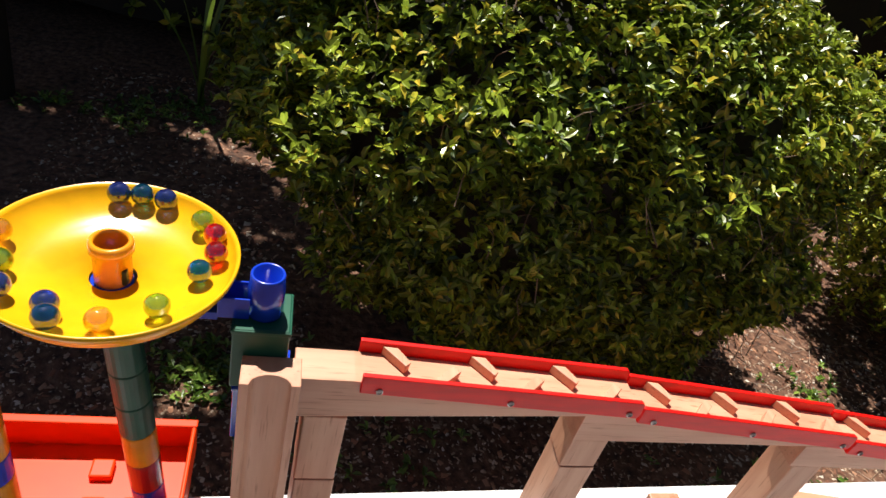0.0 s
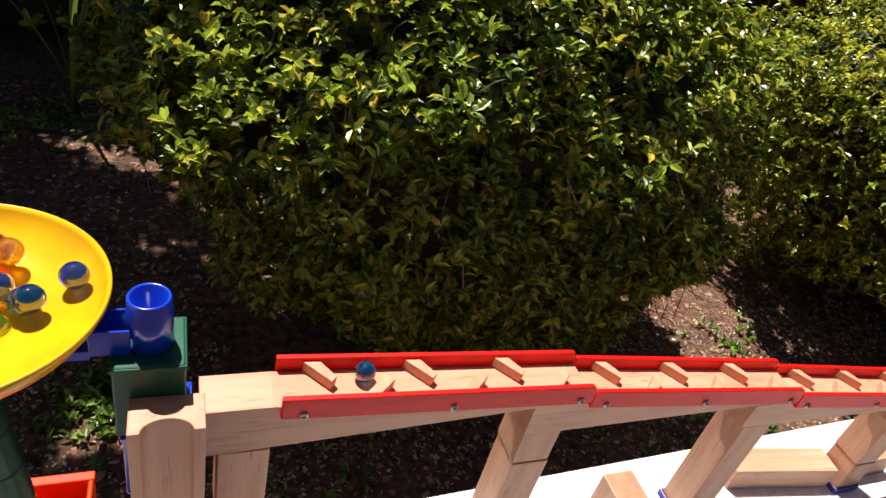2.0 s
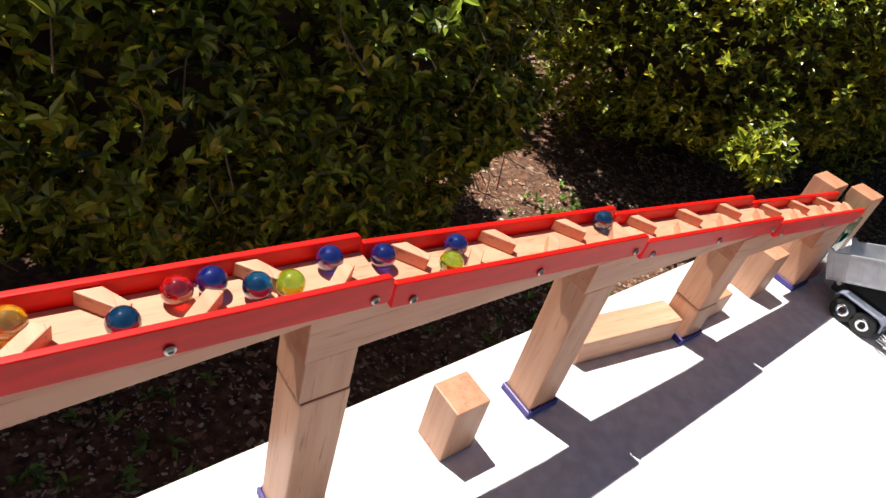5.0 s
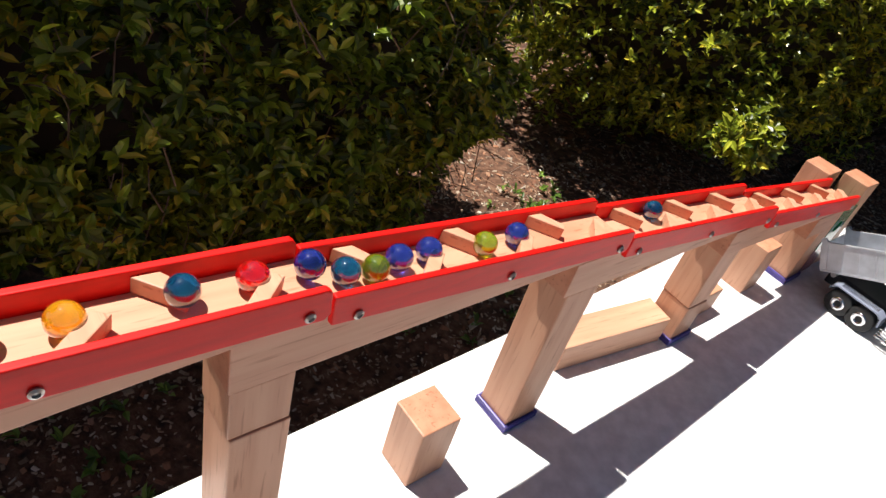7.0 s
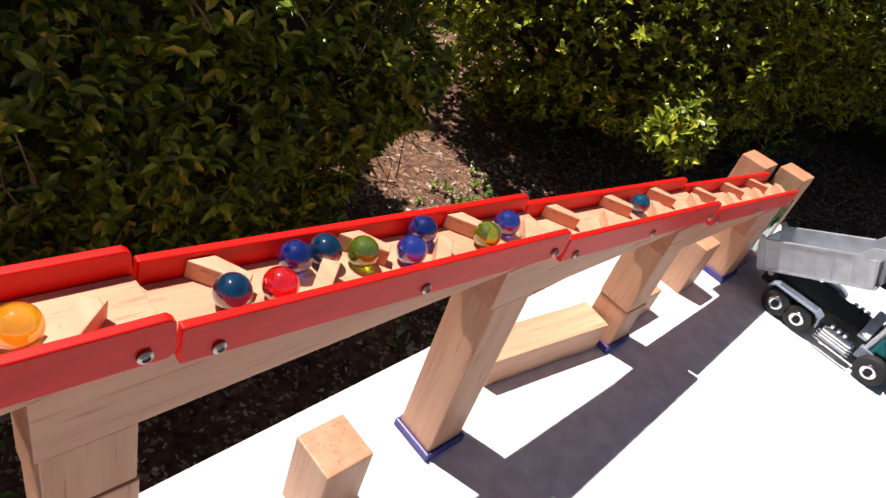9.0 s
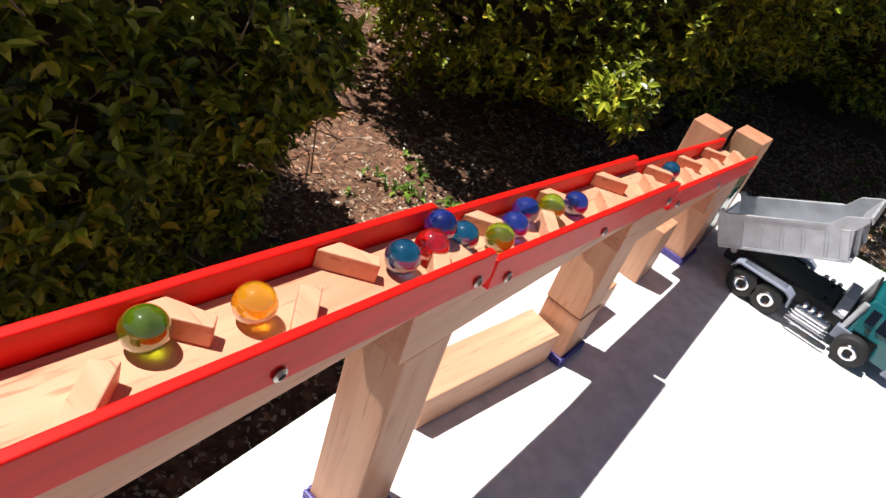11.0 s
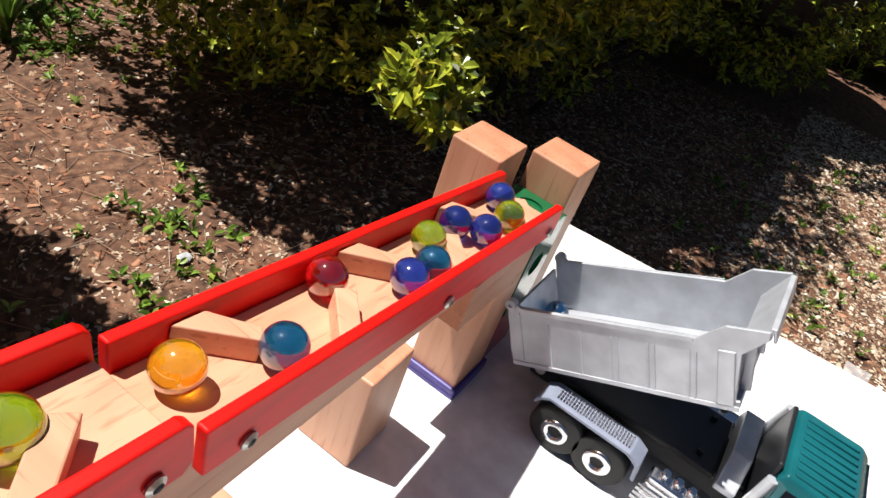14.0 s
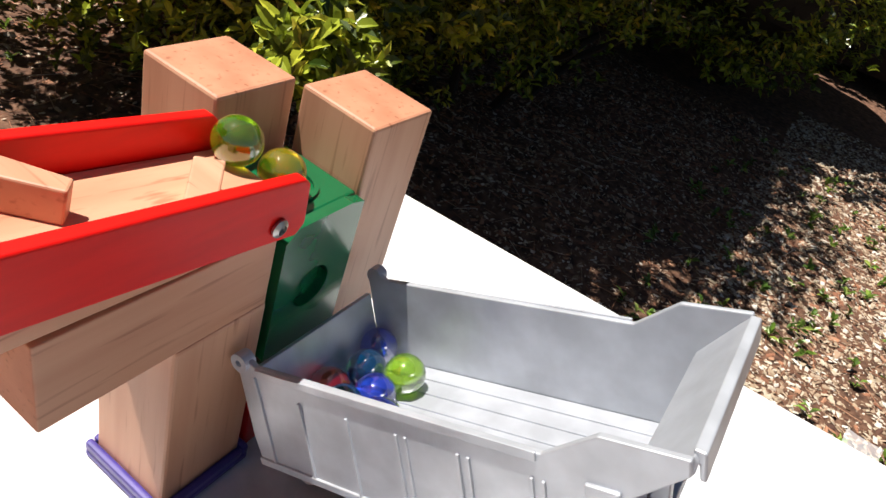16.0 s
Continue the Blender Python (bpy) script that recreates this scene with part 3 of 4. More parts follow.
def build_tray():
    t = thing("catch_tray", "red-orange plastic catch tray standing on the table", "toy tray")
    x0, x1, y0, y1, zt, zf = -0.36, -0.1455, -0.07, 0.094, 0.091, 0.055
    part("floor", box(x0, y0, zf - 0.003, x1, y1, zf, 0.001), tray_plastic, t)
    part("skirt", box(x0 + 0.004, y0 + 0.004, 0, x1 - 0.004, y1 - 0.004, zf - 0.0035, 0.001), tray_plastic, t)
    for a in ((x0, y1 - 0.004, zf, x1, y1, zt), (x0, y0, zf, x1, y0 + 0.004, zt), (x0, y0 + 0.0043, zf, x0 + 0.004, y1 - 0.0043, zt), (x1 - 0.004, y0 + 0.0043, zf, x1, y1 - 0.0043, zt)):
        part("side", box(*a, 0.0016), tray_plastic, t)
    part("rim", box(x0, y1 - 0.007, zt - 0.002, x1 + 0.001, y1 + 0.002, zt + 0.001, 0.0012), tray_plastic, t)
    for x in (-0.235, -0.20):
        part("peg_socket", box(x, 0.008, zf, x + 0.02, 0.03, zf + 0.008, 0.002), tray_plastic, t)
        part("peg_socket", box(x, 0.05, zf, x + 0.02, 0.07, zf + 0.008, 0.002), tray_plastic, t)


build_tray()


def build_brick_tower():
    t = thing("brick_tower", "stack of square plastic building bricks, green on top", "toy bricks")
    x0, x1, y0, y1 = -0.1130, -0.0755, -0.021, 0.018
    levels = [(0.279, 0.335, dark_green_plastic), (0.2225, 0.2785, blue_plastic), (0.166, 0.222, dark_green_plastic), (0.1095, 0.1655, block_red), (0.053, 0.109, blue_plastic), (0, 0.0525, dark_green_plastic)]
    for a, b, m in levels:
        s = 0.05 * (0.30 - a)
        br = part("brick", box(x0 + s, y0, a, x1 + s, y1, b, 0.0012), m, t)
        part("edge", box(x0 + s - 0.0008, y0 - 0.0008, b - 0.004, x1 + s + 0.0008, y1 + 0.0008, b - 0.0008, 0.0006), m, br)
    cx, cy, zb = -0.0925, -0.002, 0.3352
    r = 0.0122
    cupp = [(r * 0.8, zb), (r, zb + 0.001), (r * 0.99, zb + 0.024), (r * 0.93, zb + 0.025), (r * 0.93, zb + 0.033), (r * 0.86, zb + 0.034), (r * 0.76, zb + 0.033), (r * 0.74, zb + 0.012), (r * 0.4, zb + 0.010)]
    cup = thing("blue_elbow", "blue plastic elbow piece with inlet cup and trough", "marble run")
    part("cup", lathe(cupp, 32, (cx, cy, 0)), blue_plastic, cup, "", True)
    # trough from beneath the dish to the cup
    w = 0.0095
    for a, b, low, top in ((FX + 0.030, FX + 0.068, 0.3300, 0.3392), (FX + 0.0675, cx - r * 0.8, 0.3325, 0.3525)):
        out = [(-w, top), (-w, low + 0.003), (-w * 0.6, low), (w * 0.6, low), (w, low + 0.003), (w, top), (w - 0.0015, top), (w - 0.0018, low + 0.0045),
               (w * 0.5, low + 0.002), (-w * 0.5, low + 0.002), (-w + 0.0018, low + 0.0045), (-w + 0.0015, top)]
        part("trough", prism([(u + cy, v) for u, v in out], "x", a, b, 0.0004), blue_plastic, cup, "open blue trough")



build_brick_tower()


def build_gutter():
    """A grooved beech plank standing upright before the bricks."""
    x0, x1, y0, y1, h = -0.104, -0.0645, -0.047, -0.0215, 0.312
    out = [(x0, y1), (x0, y0), (x0 + 0.005, y0)]
    for i in range(13):
        a = math.pi * i / 12
        out.append(((x0 + x1) / 2 - 0.0135 * math.cos(a), y0 + 0.009 * math.sin(a)))
    out += [(x1 - 0.005, y0), (x1, y0), (x1, y1)]
    ob = part("gutter_plank", prism(out, "z", 0.0, h, 0.0007), wood_z, None)
    tagged(ob, "grooved beech gutter plank standing on end", "toy track")


build_gutter()


# ---------------------------------------------------------------- planting
def leaf_mesh(name, mat, tips, seed, length, width, per_tip, spread):
    """Whorls of folded leaves at twig tips. tips: array of (place, direction)."""
    rng = np.random.default_rng(seed)
    P = np.repeat(np.array([p for p, _ in tips]), per_tip, axis=0)
    D = np.repeat(np.array([d for _, d in tips]), per_tip, axis=0)
    n = len(P)
    D /= np.linalg.norm(D, axis=1)[:, None]
    helper = rng.normal(size=(n, 3))
    U = np.cross(D, helper)
    U /= np.linalg.norm(U, axis=1)[:, None]
    tilt = np.radians(rng.uniform(spread[0], spread[1], n))[:, None]
    A = D * np.cos(tilt) + U * np.sin(tilt)
    Nn = D - A * np.sum(D * A, axis=1)[:, None]
    Nn /= np.linalg.norm(Nn, axis=1)[:, None] + 1e-9
    S = np.cross(A, Nn)
    L = (length * rng.uniform(0.65, 1.25, n))[:, None]
    W = (width * rng.uniform(0.7, 1.2, n))[:, None]
    base = P + D * (rng.uniform(-0.012, 0.004, n))[:, None]
    tip = base + A * L - Nn * L * rng.uniform(0.0, 0.22, n)[:, None]
    mid1 = base + A * L * 0.35
    mid2 = base + A * L * 0.72
    fold = Nn * W * 0.28
    V = np.stack([base, mid1 + S * W * 0.5 + fold, mid2 + S * W * 0.42 + fold, tip, mid2 - S * W * 0.42 + fold, mid1 - S * W * 0.5 + fold, mid1, mid2], axis=1).reshape(-1, 3)
    o = np.arange(n)[:, None] * 8
    quads = [(0, 6, 1), (6, 7, 2, 1), (7, 3, 2), (0, 5, 6), (5, 4, 7, 6), (4, 3, 7)]
    faces = []
    for q in quads:
        faces += (o + np.array(q)).tolist()
    me = bpy.data.meshes.new(name)
    me.from_pydata(V.tolist(), [], faces)
    me.materials.append(mat)
    return me


def shell_tips(rng, count, centre, radii, bump_scale, bump_size, depth, zmin, keep=None, lean=0.0, undercut=0.0):
    tips = []
    c, r = Vector(centre), Vector(radii)
    low = max(r.z, c.z - GROUND - 0.02)
    while len(tips) < count:
        d = Vector(rng.normal(size=3)).normalized()
        if keep and not keep(d):
            continue
        k = 1 + bump_size * noise.noise(d * bump_scale + Vector((centre[0], 3.7, 1.1))) + 0.5 * bump_size * noise.noise(d * bump_scale * 3.1) + 0.45 * bump_size * noise.noise(d * bump_scale * 6.7)
        k *= (abs(d.x) ** 2.35 + abs(d.y) ** 2.35 + abs(d.z) ** 2.35) ** (-1 / 2.35)
        k -= depth * rng.random() ** 2
        p = c + Vector((d.x * r.x, d.y * r.y, d.z * (r.z if d.z > 0 else low))) * k
        p.x += lean * max(0.0, -d.z)
        p.y += undercut * max(0.0, -d.z)
        if p.z < zmin:
            continue
        nrm = Vector((d.x / r.x, d.y / r.y, d.z / r.z)).normalized()
        dirn = (nrm * 0.5 + Vector((-0.10, 0.12, 1.0)) + Vector(rng.normal(size=3)) * 0.36).normalized()
        tips.append((p, dirn))
    return tips


def bush(name, label, centre, radii, count, seed, mat, length=0.0205, width=0.0092, keep=None, twigs=120, core=0.76, lean=0.0, undercut=0.0):
    rng = np.random.default_rng(seed)
    t = thing(name, label, "shrub")
    tips = shell_tips(rng, count, centre, radii, 3.0, 0.17, 0.22, GROUND + 0.06, keep, lean, undercut)
    ob = new("crown", leaf_mesh("crown", mat, tips, seed, length, width, 7, (45, 92)))
    ob.parent = t
    tagged(ob, kind="stuff")
    # near-black core that closes the crown, its colour standing for the shade inside
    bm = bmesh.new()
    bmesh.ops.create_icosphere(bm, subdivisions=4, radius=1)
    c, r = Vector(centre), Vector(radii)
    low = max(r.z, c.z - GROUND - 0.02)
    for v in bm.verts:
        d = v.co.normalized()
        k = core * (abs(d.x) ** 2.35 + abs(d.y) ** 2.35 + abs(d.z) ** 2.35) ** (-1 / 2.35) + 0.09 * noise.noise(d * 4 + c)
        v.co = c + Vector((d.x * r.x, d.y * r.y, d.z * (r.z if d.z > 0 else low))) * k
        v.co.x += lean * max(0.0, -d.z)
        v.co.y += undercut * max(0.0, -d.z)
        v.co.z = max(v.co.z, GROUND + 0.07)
    part("shade_core", bm, bark_and_shade_mat, t, "dark core painted as the shade inside the shrub")
    # stems from the ground
    for i in range(9):
        a = rng.uniform(0, 2 * math.pi)
        q = Vector((c.x + math.cos(a) * r.x * 0.25, c.y + math.sin(a) * r.y * 0.25, GROUND - 0.03))
        e = Vector((c.x + math.cos(a) * r.x * 0.6, c.y + math.sin(a) * r.y * 0.6, GROUND + 0.25))
        part("stem", tube([q, (q + e) / 2 + Vector((0, 0, 0.04)), e], 0.012, 6, None, 0.6), bark_and_shade_mat, t)
    # bare dry twigs between the leaves
    if twigs:
        bm = None
        for p, d in shell_tips(rng, twigs, centre, radii, 3.0, 0.13, 0.12, GROUND + 0.2, keep, lean, undercut):
            side = Vector(rng.normal(size=3))
            side.z = abs(side.z) * 0.6 + 0.1
            side = (side.normalized() * 0.8 + d * 0.7).normalized()
            a = p - side * rng.uniform(0.03, 0.07)
            m = p - side * 0.01 + Vector(rng.normal(size=3)) * 0.006
            e = p + side * rng.uniform(0.005, 0.03)
            bm = tube([a, m, e], 0.0011, 4, bm, 0.5)
        tw = part("dry_brushwood", bm, twig_mat, t, "bare dry grey-brown twigs")
        tagged(tw, kind="stuff")
    return t


def front(d):
    return d.y < 0.45


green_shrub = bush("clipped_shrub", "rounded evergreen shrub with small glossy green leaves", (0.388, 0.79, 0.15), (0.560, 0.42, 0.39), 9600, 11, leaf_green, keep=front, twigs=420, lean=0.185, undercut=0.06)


def bare_corner(parent):
    """The shrub's lower corner by the path has died back to bleached twigs."""
    rng = np.random.default_rng(19)
    bm = None
    for p, d in shell_tips(rng, 190, (0.415, 0.79, 0.12), (0.53, 0.43, 0.42), 3.0, 0.12, 0.08, GROUND + 0.12, lambda d: d.x > 0.5 and d.y < 0.25 and -0.75 < d.z < 0.25, 0.16, 0.03):
        side = Vector(rng.normal(size=3))
        side.z = abs(side.z) * 0.5
        side = (side.normalized() + d * 0.4).normalized()
        a = p - side * rng.uniform(0.03, 0.07)
        e = p + side * rng.uniform(0.01, 0.035)
        bm = tube([a, (a + e) / 2 + Vector(rng.normal(size=3)) * 0.005, e], 0.0012, 4, bm, 0.5)
    tagged(part("dead_brushwood", bm, dry_twig, parent, "bleached bare twigs at the shrub's edge"), kind="stuff")


bare_corner(green_shrub)
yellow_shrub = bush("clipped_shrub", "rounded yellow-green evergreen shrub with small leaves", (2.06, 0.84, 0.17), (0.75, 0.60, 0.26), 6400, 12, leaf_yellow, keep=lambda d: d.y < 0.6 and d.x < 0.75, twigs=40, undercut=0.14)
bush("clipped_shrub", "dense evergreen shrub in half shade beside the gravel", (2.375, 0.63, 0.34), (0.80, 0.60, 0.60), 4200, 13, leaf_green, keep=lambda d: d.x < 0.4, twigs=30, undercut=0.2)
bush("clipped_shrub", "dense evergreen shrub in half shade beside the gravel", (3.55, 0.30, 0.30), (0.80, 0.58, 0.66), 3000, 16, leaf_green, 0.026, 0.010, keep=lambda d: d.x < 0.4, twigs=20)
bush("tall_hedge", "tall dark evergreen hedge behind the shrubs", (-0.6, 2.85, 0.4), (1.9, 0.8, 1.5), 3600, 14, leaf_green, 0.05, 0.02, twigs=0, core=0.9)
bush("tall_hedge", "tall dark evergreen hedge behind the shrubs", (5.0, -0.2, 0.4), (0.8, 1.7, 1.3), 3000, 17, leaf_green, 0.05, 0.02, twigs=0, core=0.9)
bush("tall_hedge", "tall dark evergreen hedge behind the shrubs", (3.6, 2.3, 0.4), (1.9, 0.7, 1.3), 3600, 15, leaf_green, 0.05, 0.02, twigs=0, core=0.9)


def shade_tree(centre, foot, radii, count, seed, gaps=(), loose=-0.16):
    """A tree added for its shade, crown out of view: tapered trunk, limbs and a loose crown, with gaps that let sun
    flecks through.
    """
    rng = np.random.default_rng(seed)
    t = thing("tree", "leafy tree added to shade the shrubs, its crown out of view", "tree")
    c, f = Vector(centre), Vector(foot)
    part("trunk", tube([f, f.lerp(c, 0.35) + Vector((0.03, 0.02, 0)), f.lerp(c, 0.75)], 0.06, 10, None, 0.55), bark_and_shade_mat, t)
    for i in range(7):
        d = Vector(rng.normal(size=3)).normalized()
        e = c + Vector((d.x * radii[0], d.y * radii[1], d.z * radii[2] * 0.7)) * 0.8
        s = f.lerp(c, 0.55 + 0.03 * i)
        part("limb", tube([s, s.lerp(e, 0.5) + Vector((0, 0, 0.05)), e], 0.022, 7, None, 0.4), bark_and_shade_mat, t)
    tips = []
    while len(tips) < count:
        d = Vector(rng.normal(size=3)).normalized() * rng.random() ** 0.4
        p = c + Vector((d.x * radii[0], d.y * radii[1], d.z * radii[2]))
        h = p.z - GROUND
        if any(math.hypot(p.x + 0.14 * h - gx, p.y - 0.40 * h - gy) < gr for gx, gy, gr in gaps):
            continue
        if noise.noise(p * 3.3) > loose:
            tips.append((p, (d + Vector((0, 0, 0.4))).normalized()))
    ob = new("crown", leaf_mesh("crown", leaf_green, tips, seed, 0.075, 0.034, 6, (40, 95)))
    ob.parent = t
    tagged(ob, kind="stuff")


# added shade casters; the first has gaps that keep the weed patch sunlit
shade_tree((-0.87, 1.45, 1.40), (-0.92, 1.62, GROUND - 0.03), (0.72, 0.80, 0.45), 3700, 31, ((-0.226, 0.545, 0.075), (-0.30, 0.50, 0.03)), -0.5)
shade_tree((3.15, 1.27, 1.55), (3.2, 1.45, GROUND - 0.03), (1.3, 0.75, 0.45), 5200, 32)


def sprig(parent, place, radius, count, seed, mat, length, width):
    rng = np.random.default_rng(seed)
    tips = []
    for _ in range(count):
        d = Vector(rng.normal(size=3)).normalized() * radius * rng.random() ** 0.5
        tips.append((Vector(place) + d, (d / radius + Vector((-0.2, -0.4, 0.9))).normalized()))
    ob = new("leafy_sprig", leaf_mesh("leafy_sprig", mat, tips, seed, length, width, 7, (30, 85)))
    ob.parent = parent
    return tagged(ob, "bright young leafy shoots", kind="stuff")


sprig(yellow_shrub, (1.394, 0.312, -0.035), 0.062, 66, 41, leaf_yellow, 0.028, 0.011)


def strap_plant(x, y, count, length, seed):
    """A tuft of long arching strap leaves."""
    rng = np.random.default_rng(seed)
    V, F = [], []
    z0 = height(x, y)
    for _ in range(count):
        a = rng.uniform(0, 6.28)
        L = length * rng.uniform(0.6, 1.1)
        lean = rng.uniform(0.15, 0.75)
        side = Vector((-math.sin(a), math.cos(a), 0))
        o = len(V)
        n = 8
        for i in range(n + 1):
            u = i / n
            p = Vector((x + math.cos(a) * L * lean * u ** 1.7, y + math.sin(a) * L * lean * u ** 1.7, z0 + L * (u - 0.42 * lean * u ** 3)))
            w = 0.009 * (1 - u) ** 0.6 + 0.0005
            V += [tuple(p - side * w), tuple(p + Vector((0, 0, -0.3 * w))), tuple(p + side * w)]
        for i in range(n):
            b = o + 3 * i
            F += [(b, b + 1, b + 4, b + 3), (b + 1, b + 2, b + 5, b + 4)]
    me = bpy.data.meshes.new("strap_plant")
    me.from_pydata(V, [], F)
    me.materials.append(weed_green)
    tagged(new("strap_plant", me), "tuft of long arching green strap leaves", "plant")


strap_plant(-0.357, 1.70, 10, 0.62, 51)
for i, (x, y, L) in enumerate(((1.36, 1.24, 0.20), (1.45, 1.38, 0.22), (1.56, 1.45, 0.24), (1.62, 1.58, 0.2), (1.30, 1.36, 0.18))):
    strap_plant(x, y, 22, L, 60 + i)


def weeds(name, spots, seed, mat, length, label):
    rng = np.random.default_rng(seed)
    tips = [(Vector((x, y, height(x, y) + rng.uniform(0.004, 0.02))), Vector((rng.normal() * 0.3, rng.normal() * 0.3, 1))) for x, y in spots]
    ob = new(name, leaf_mesh(name, mat, tips, seed, length, length * 0.42, 6, (35, 85)))
    tagged(ob, label, "weeds", kind="stuff")


rng_w = np.random.default_rng(77)
spots = [(rng_w.normal(cx, s), rng_w.normal(cy, s)) for cx, cy, s, n in ((-0.19, 0.60, 0.05, 110), (1.24, 0.62, 0.05, 16), (1.17, 0.52, 0.12, 24), (0.13, 0.45, 0.10, 26), (-0.56, 1.58, 0.05, 40), (-0.40, 1.64, 0.06, 50), (-0.76, 1.60, 0.04, 20), (1.42, 1.27, 0.09, 110), (1.55, 1.5, 0.12, 90), (1.0, 0.35, 0.1, 20)) for _ in range(n)]
spots += [(rng_w.uniform(1.5, 3.0), rng_w.uniform(-1.1, 0.0)) for _ in range(260)]
weeds("low_weeds", spots, 78, weed_green, 0.02, "small green weeds growing through the litter")


def litter_mesh(name, spots, seed, size, mat):
    rng = np.random.default_rng(seed)
    V, F = [], []
    for x, y in spots:
        z = height(x, y)
        s = size * rng.uniform(0.5, 1.5)
        a = rng.uniform(0, 6.28)
        q = Euler((rng.normal() * 0.35, rng.normal() * 0.35, a)).to_matrix()
        o = len(V)
        w = s * rng.uniform(0.25, 0.8)
        h = s * 0.18
        for p in ((-s, -w * 0.6, 0), (s * 0.8, -w, 0), (s, w * 0.5, 0), (-s * 0.7, w, 0), (-s * 0.6, -w * 0.3, h), (s * 0.6, -w * 0.6, h), (s * 0.6, w * 0.3, h), (-s * 0.5, w * 0.6, h)):
            v = q @ Vector(p)
            V.append((x + v.x, y + v.y, z + v.z + h * 0.4))
        F += [(o, o + 1, o + 5, o + 4), (o + 1, o + 2, o + 6, o + 5), (o + 2, o + 3, o + 7, o + 6), (o + 3, o, o + 4, o + 7), (o + 4, o + 5, o + 6, o + 7)]
    me = bpy.data.meshes.new(name)
    me.from_pydata(V, [], F)
    me.materials.append(mat)
    return me


def build_litter():
    rng = np.random.default_rng(5)
    for name, n, size, label in (("bark_litter", 16000, 0.0072, "brown bark chips and dry leaves on soil"), ("gravel_litter", 42000, 0.0042, "small tan stones and crumbs on soil")):
        spots = []
        while len(spots) < n:
            x, y = rng.uniform(-0.7, 3.2), rng.uniform(-1.2, 1.9)
            if name == "gravel_litter" and y > 0.75 and rng.random() < 0.72:
                continue
            if (x < 1.0 and y < 0.0) or (abs(x - 0.45) < 0.45 and y > 0.55):
                continue
            spots.append((x, y))
        ob = new(name, litter_mesh(name, spots, 6 + n % 7, size, litter if name == "bark_litter" else gravel))
        tagged(ob, label, "litter", kind="stuff")
    # the open strip in front is paved with coarser pale pebbles
    spots = [(rng.uniform(1.35, 3.6), rng.uniform(-1.5, -0.12)) for _ in range(26000)]
    ob = new("pebble_strip", litter_mesh("pebble_strip", spots, 9, 0.0060, pebbles))
    tagged(ob, "pale tan and grey pebbles strewn over soil", "litter", kind="stuff")
    # dry needles and straws
    bm_v, bm_f = [], []
    for _ in range(5200):
        x, y, a, L = rng.uniform(0.9, 3.0), rng.uniform(-1.1, 1.7), rng.uniform(0, 6.28), rng.uniform(0.012, 0.035)
        z = height(x, y) + 0.004
        d, s = Vector((math.cos(a), math.sin(a), rng.normal() * 0.12)) * L, Vector((-math.sin(a), math.cos(a), 0)) * 0.0006
        o = len(bm_v)
        c = Vector((x, y, z))
        up = Vector((0, 0, 0.0009))
        bm_v += [tuple(q) for q in (c - d - s, c - d + s, c + d + s, c + d - s, c - d + up, c + d + up)]
        bm_f += [(o, o + 3, o + 5, o + 4), (o + 1, o + 4, o + 5, o + 2)]
    me = bpy.data.meshes.new("dry_needles")
    me.from_pydata(bm_v, [], bm_f)
    me.materials.append(litter)
    tagged(new("dry_needles", me), "dry brown needles and straws on the soil", "litter", kind="stuff")


build_litter()


def flat_stone(x, y, size, turn):
    bm = bmesh.new()
    bmesh.ops.create_icosphere(bm, subdivisions=2, radius=1)
    for v in bm.verts:
        k = 1 + 0.22 * noise.noise(v.co * 1.7 + Vector((x, y, 0)))
        v.co = Vector((v.co.x * size * k, v.co.y * size * 0.62 * k, v.co.z * size * 0.22 * k))
    m, nt, b = material("grey stone", (0.36, 0.37, 0.38), 0.8)
    n = noise_node(nt, 160, 4)
    r = ramp_node(nt, [(0.35, (0.27, 0.27, 0.28)), (0.65, (0.44, 0.45, 0.46))], n.outputs["Fac"])
    nt.links.new(r.outputs["Color"], b.inputs["Base Color"])
    ob = part("stone", bm, m, None)
    ob.matrix_basis = pose(x, y, height(x, y) + 0.006, 0, 4, turn)
    tagged(ob, "flat grey stone lying among bark chips and weeds", "stone")


flat_stone(1.213, 0.54, 0.016, 20)


def build_tape():
    """A loose strip of clear tape on the table's corner."""
    m, nt, b = material("clear tape", (0.85, 0.87, 0.9), 0.25)
    b.inputs["Alpha"].default_value = 0.3
    rng = np.random.default_rng(3)
    V, F = [], []
    for i in range(7):
        for j in range(4):
            V.append((1.212 + 0.005 * i, -0.240 + 0.007 * j, 0.002 + 0.006 * (i / 6) ** 2 + 0.002 * rng.random() * (i > 2)))
    for i in range(6):
        for j in range(3):
            a = i * 4 + j
            F.append((a, a + 4, a + 5, a + 1))
    me = bpy.data.meshes.new("tape_strip")
    me.from_pydata(V, [], F)
    me.materials.append(m)
    tagged(new("tape_strip", me), "loose crumpled strip of clear tape on the table corner", "tape")


build_tape()


# ---------------------------------------------------------------- marbles
LABELS = {"teal": "clear teal-blue glass marble", "blue": "clear deep blue glass marble", "green": "clear lime green glass marble",
          "red": "clear red glass marble", "amber": "clear amber yellow glass marble", "emerald": "clear emerald green glass marble"}


def marble_mesh(kind):
    bm = bmesh.new()
    bmesh.ops.create_uvsphere(bm, u_segments=40, v_segments=24, radius=0.0079)
    return mesh_of("marble", bm, marble_glass[kind], True)


MARBLE_MESHES = {kind: marble_mesh(kind) for kind in LABELS}


def marble(kind):
    return tagged(new("marble", MARBLE_MESHES[kind]), LABELS[kind], "marble", "rolling marbles")


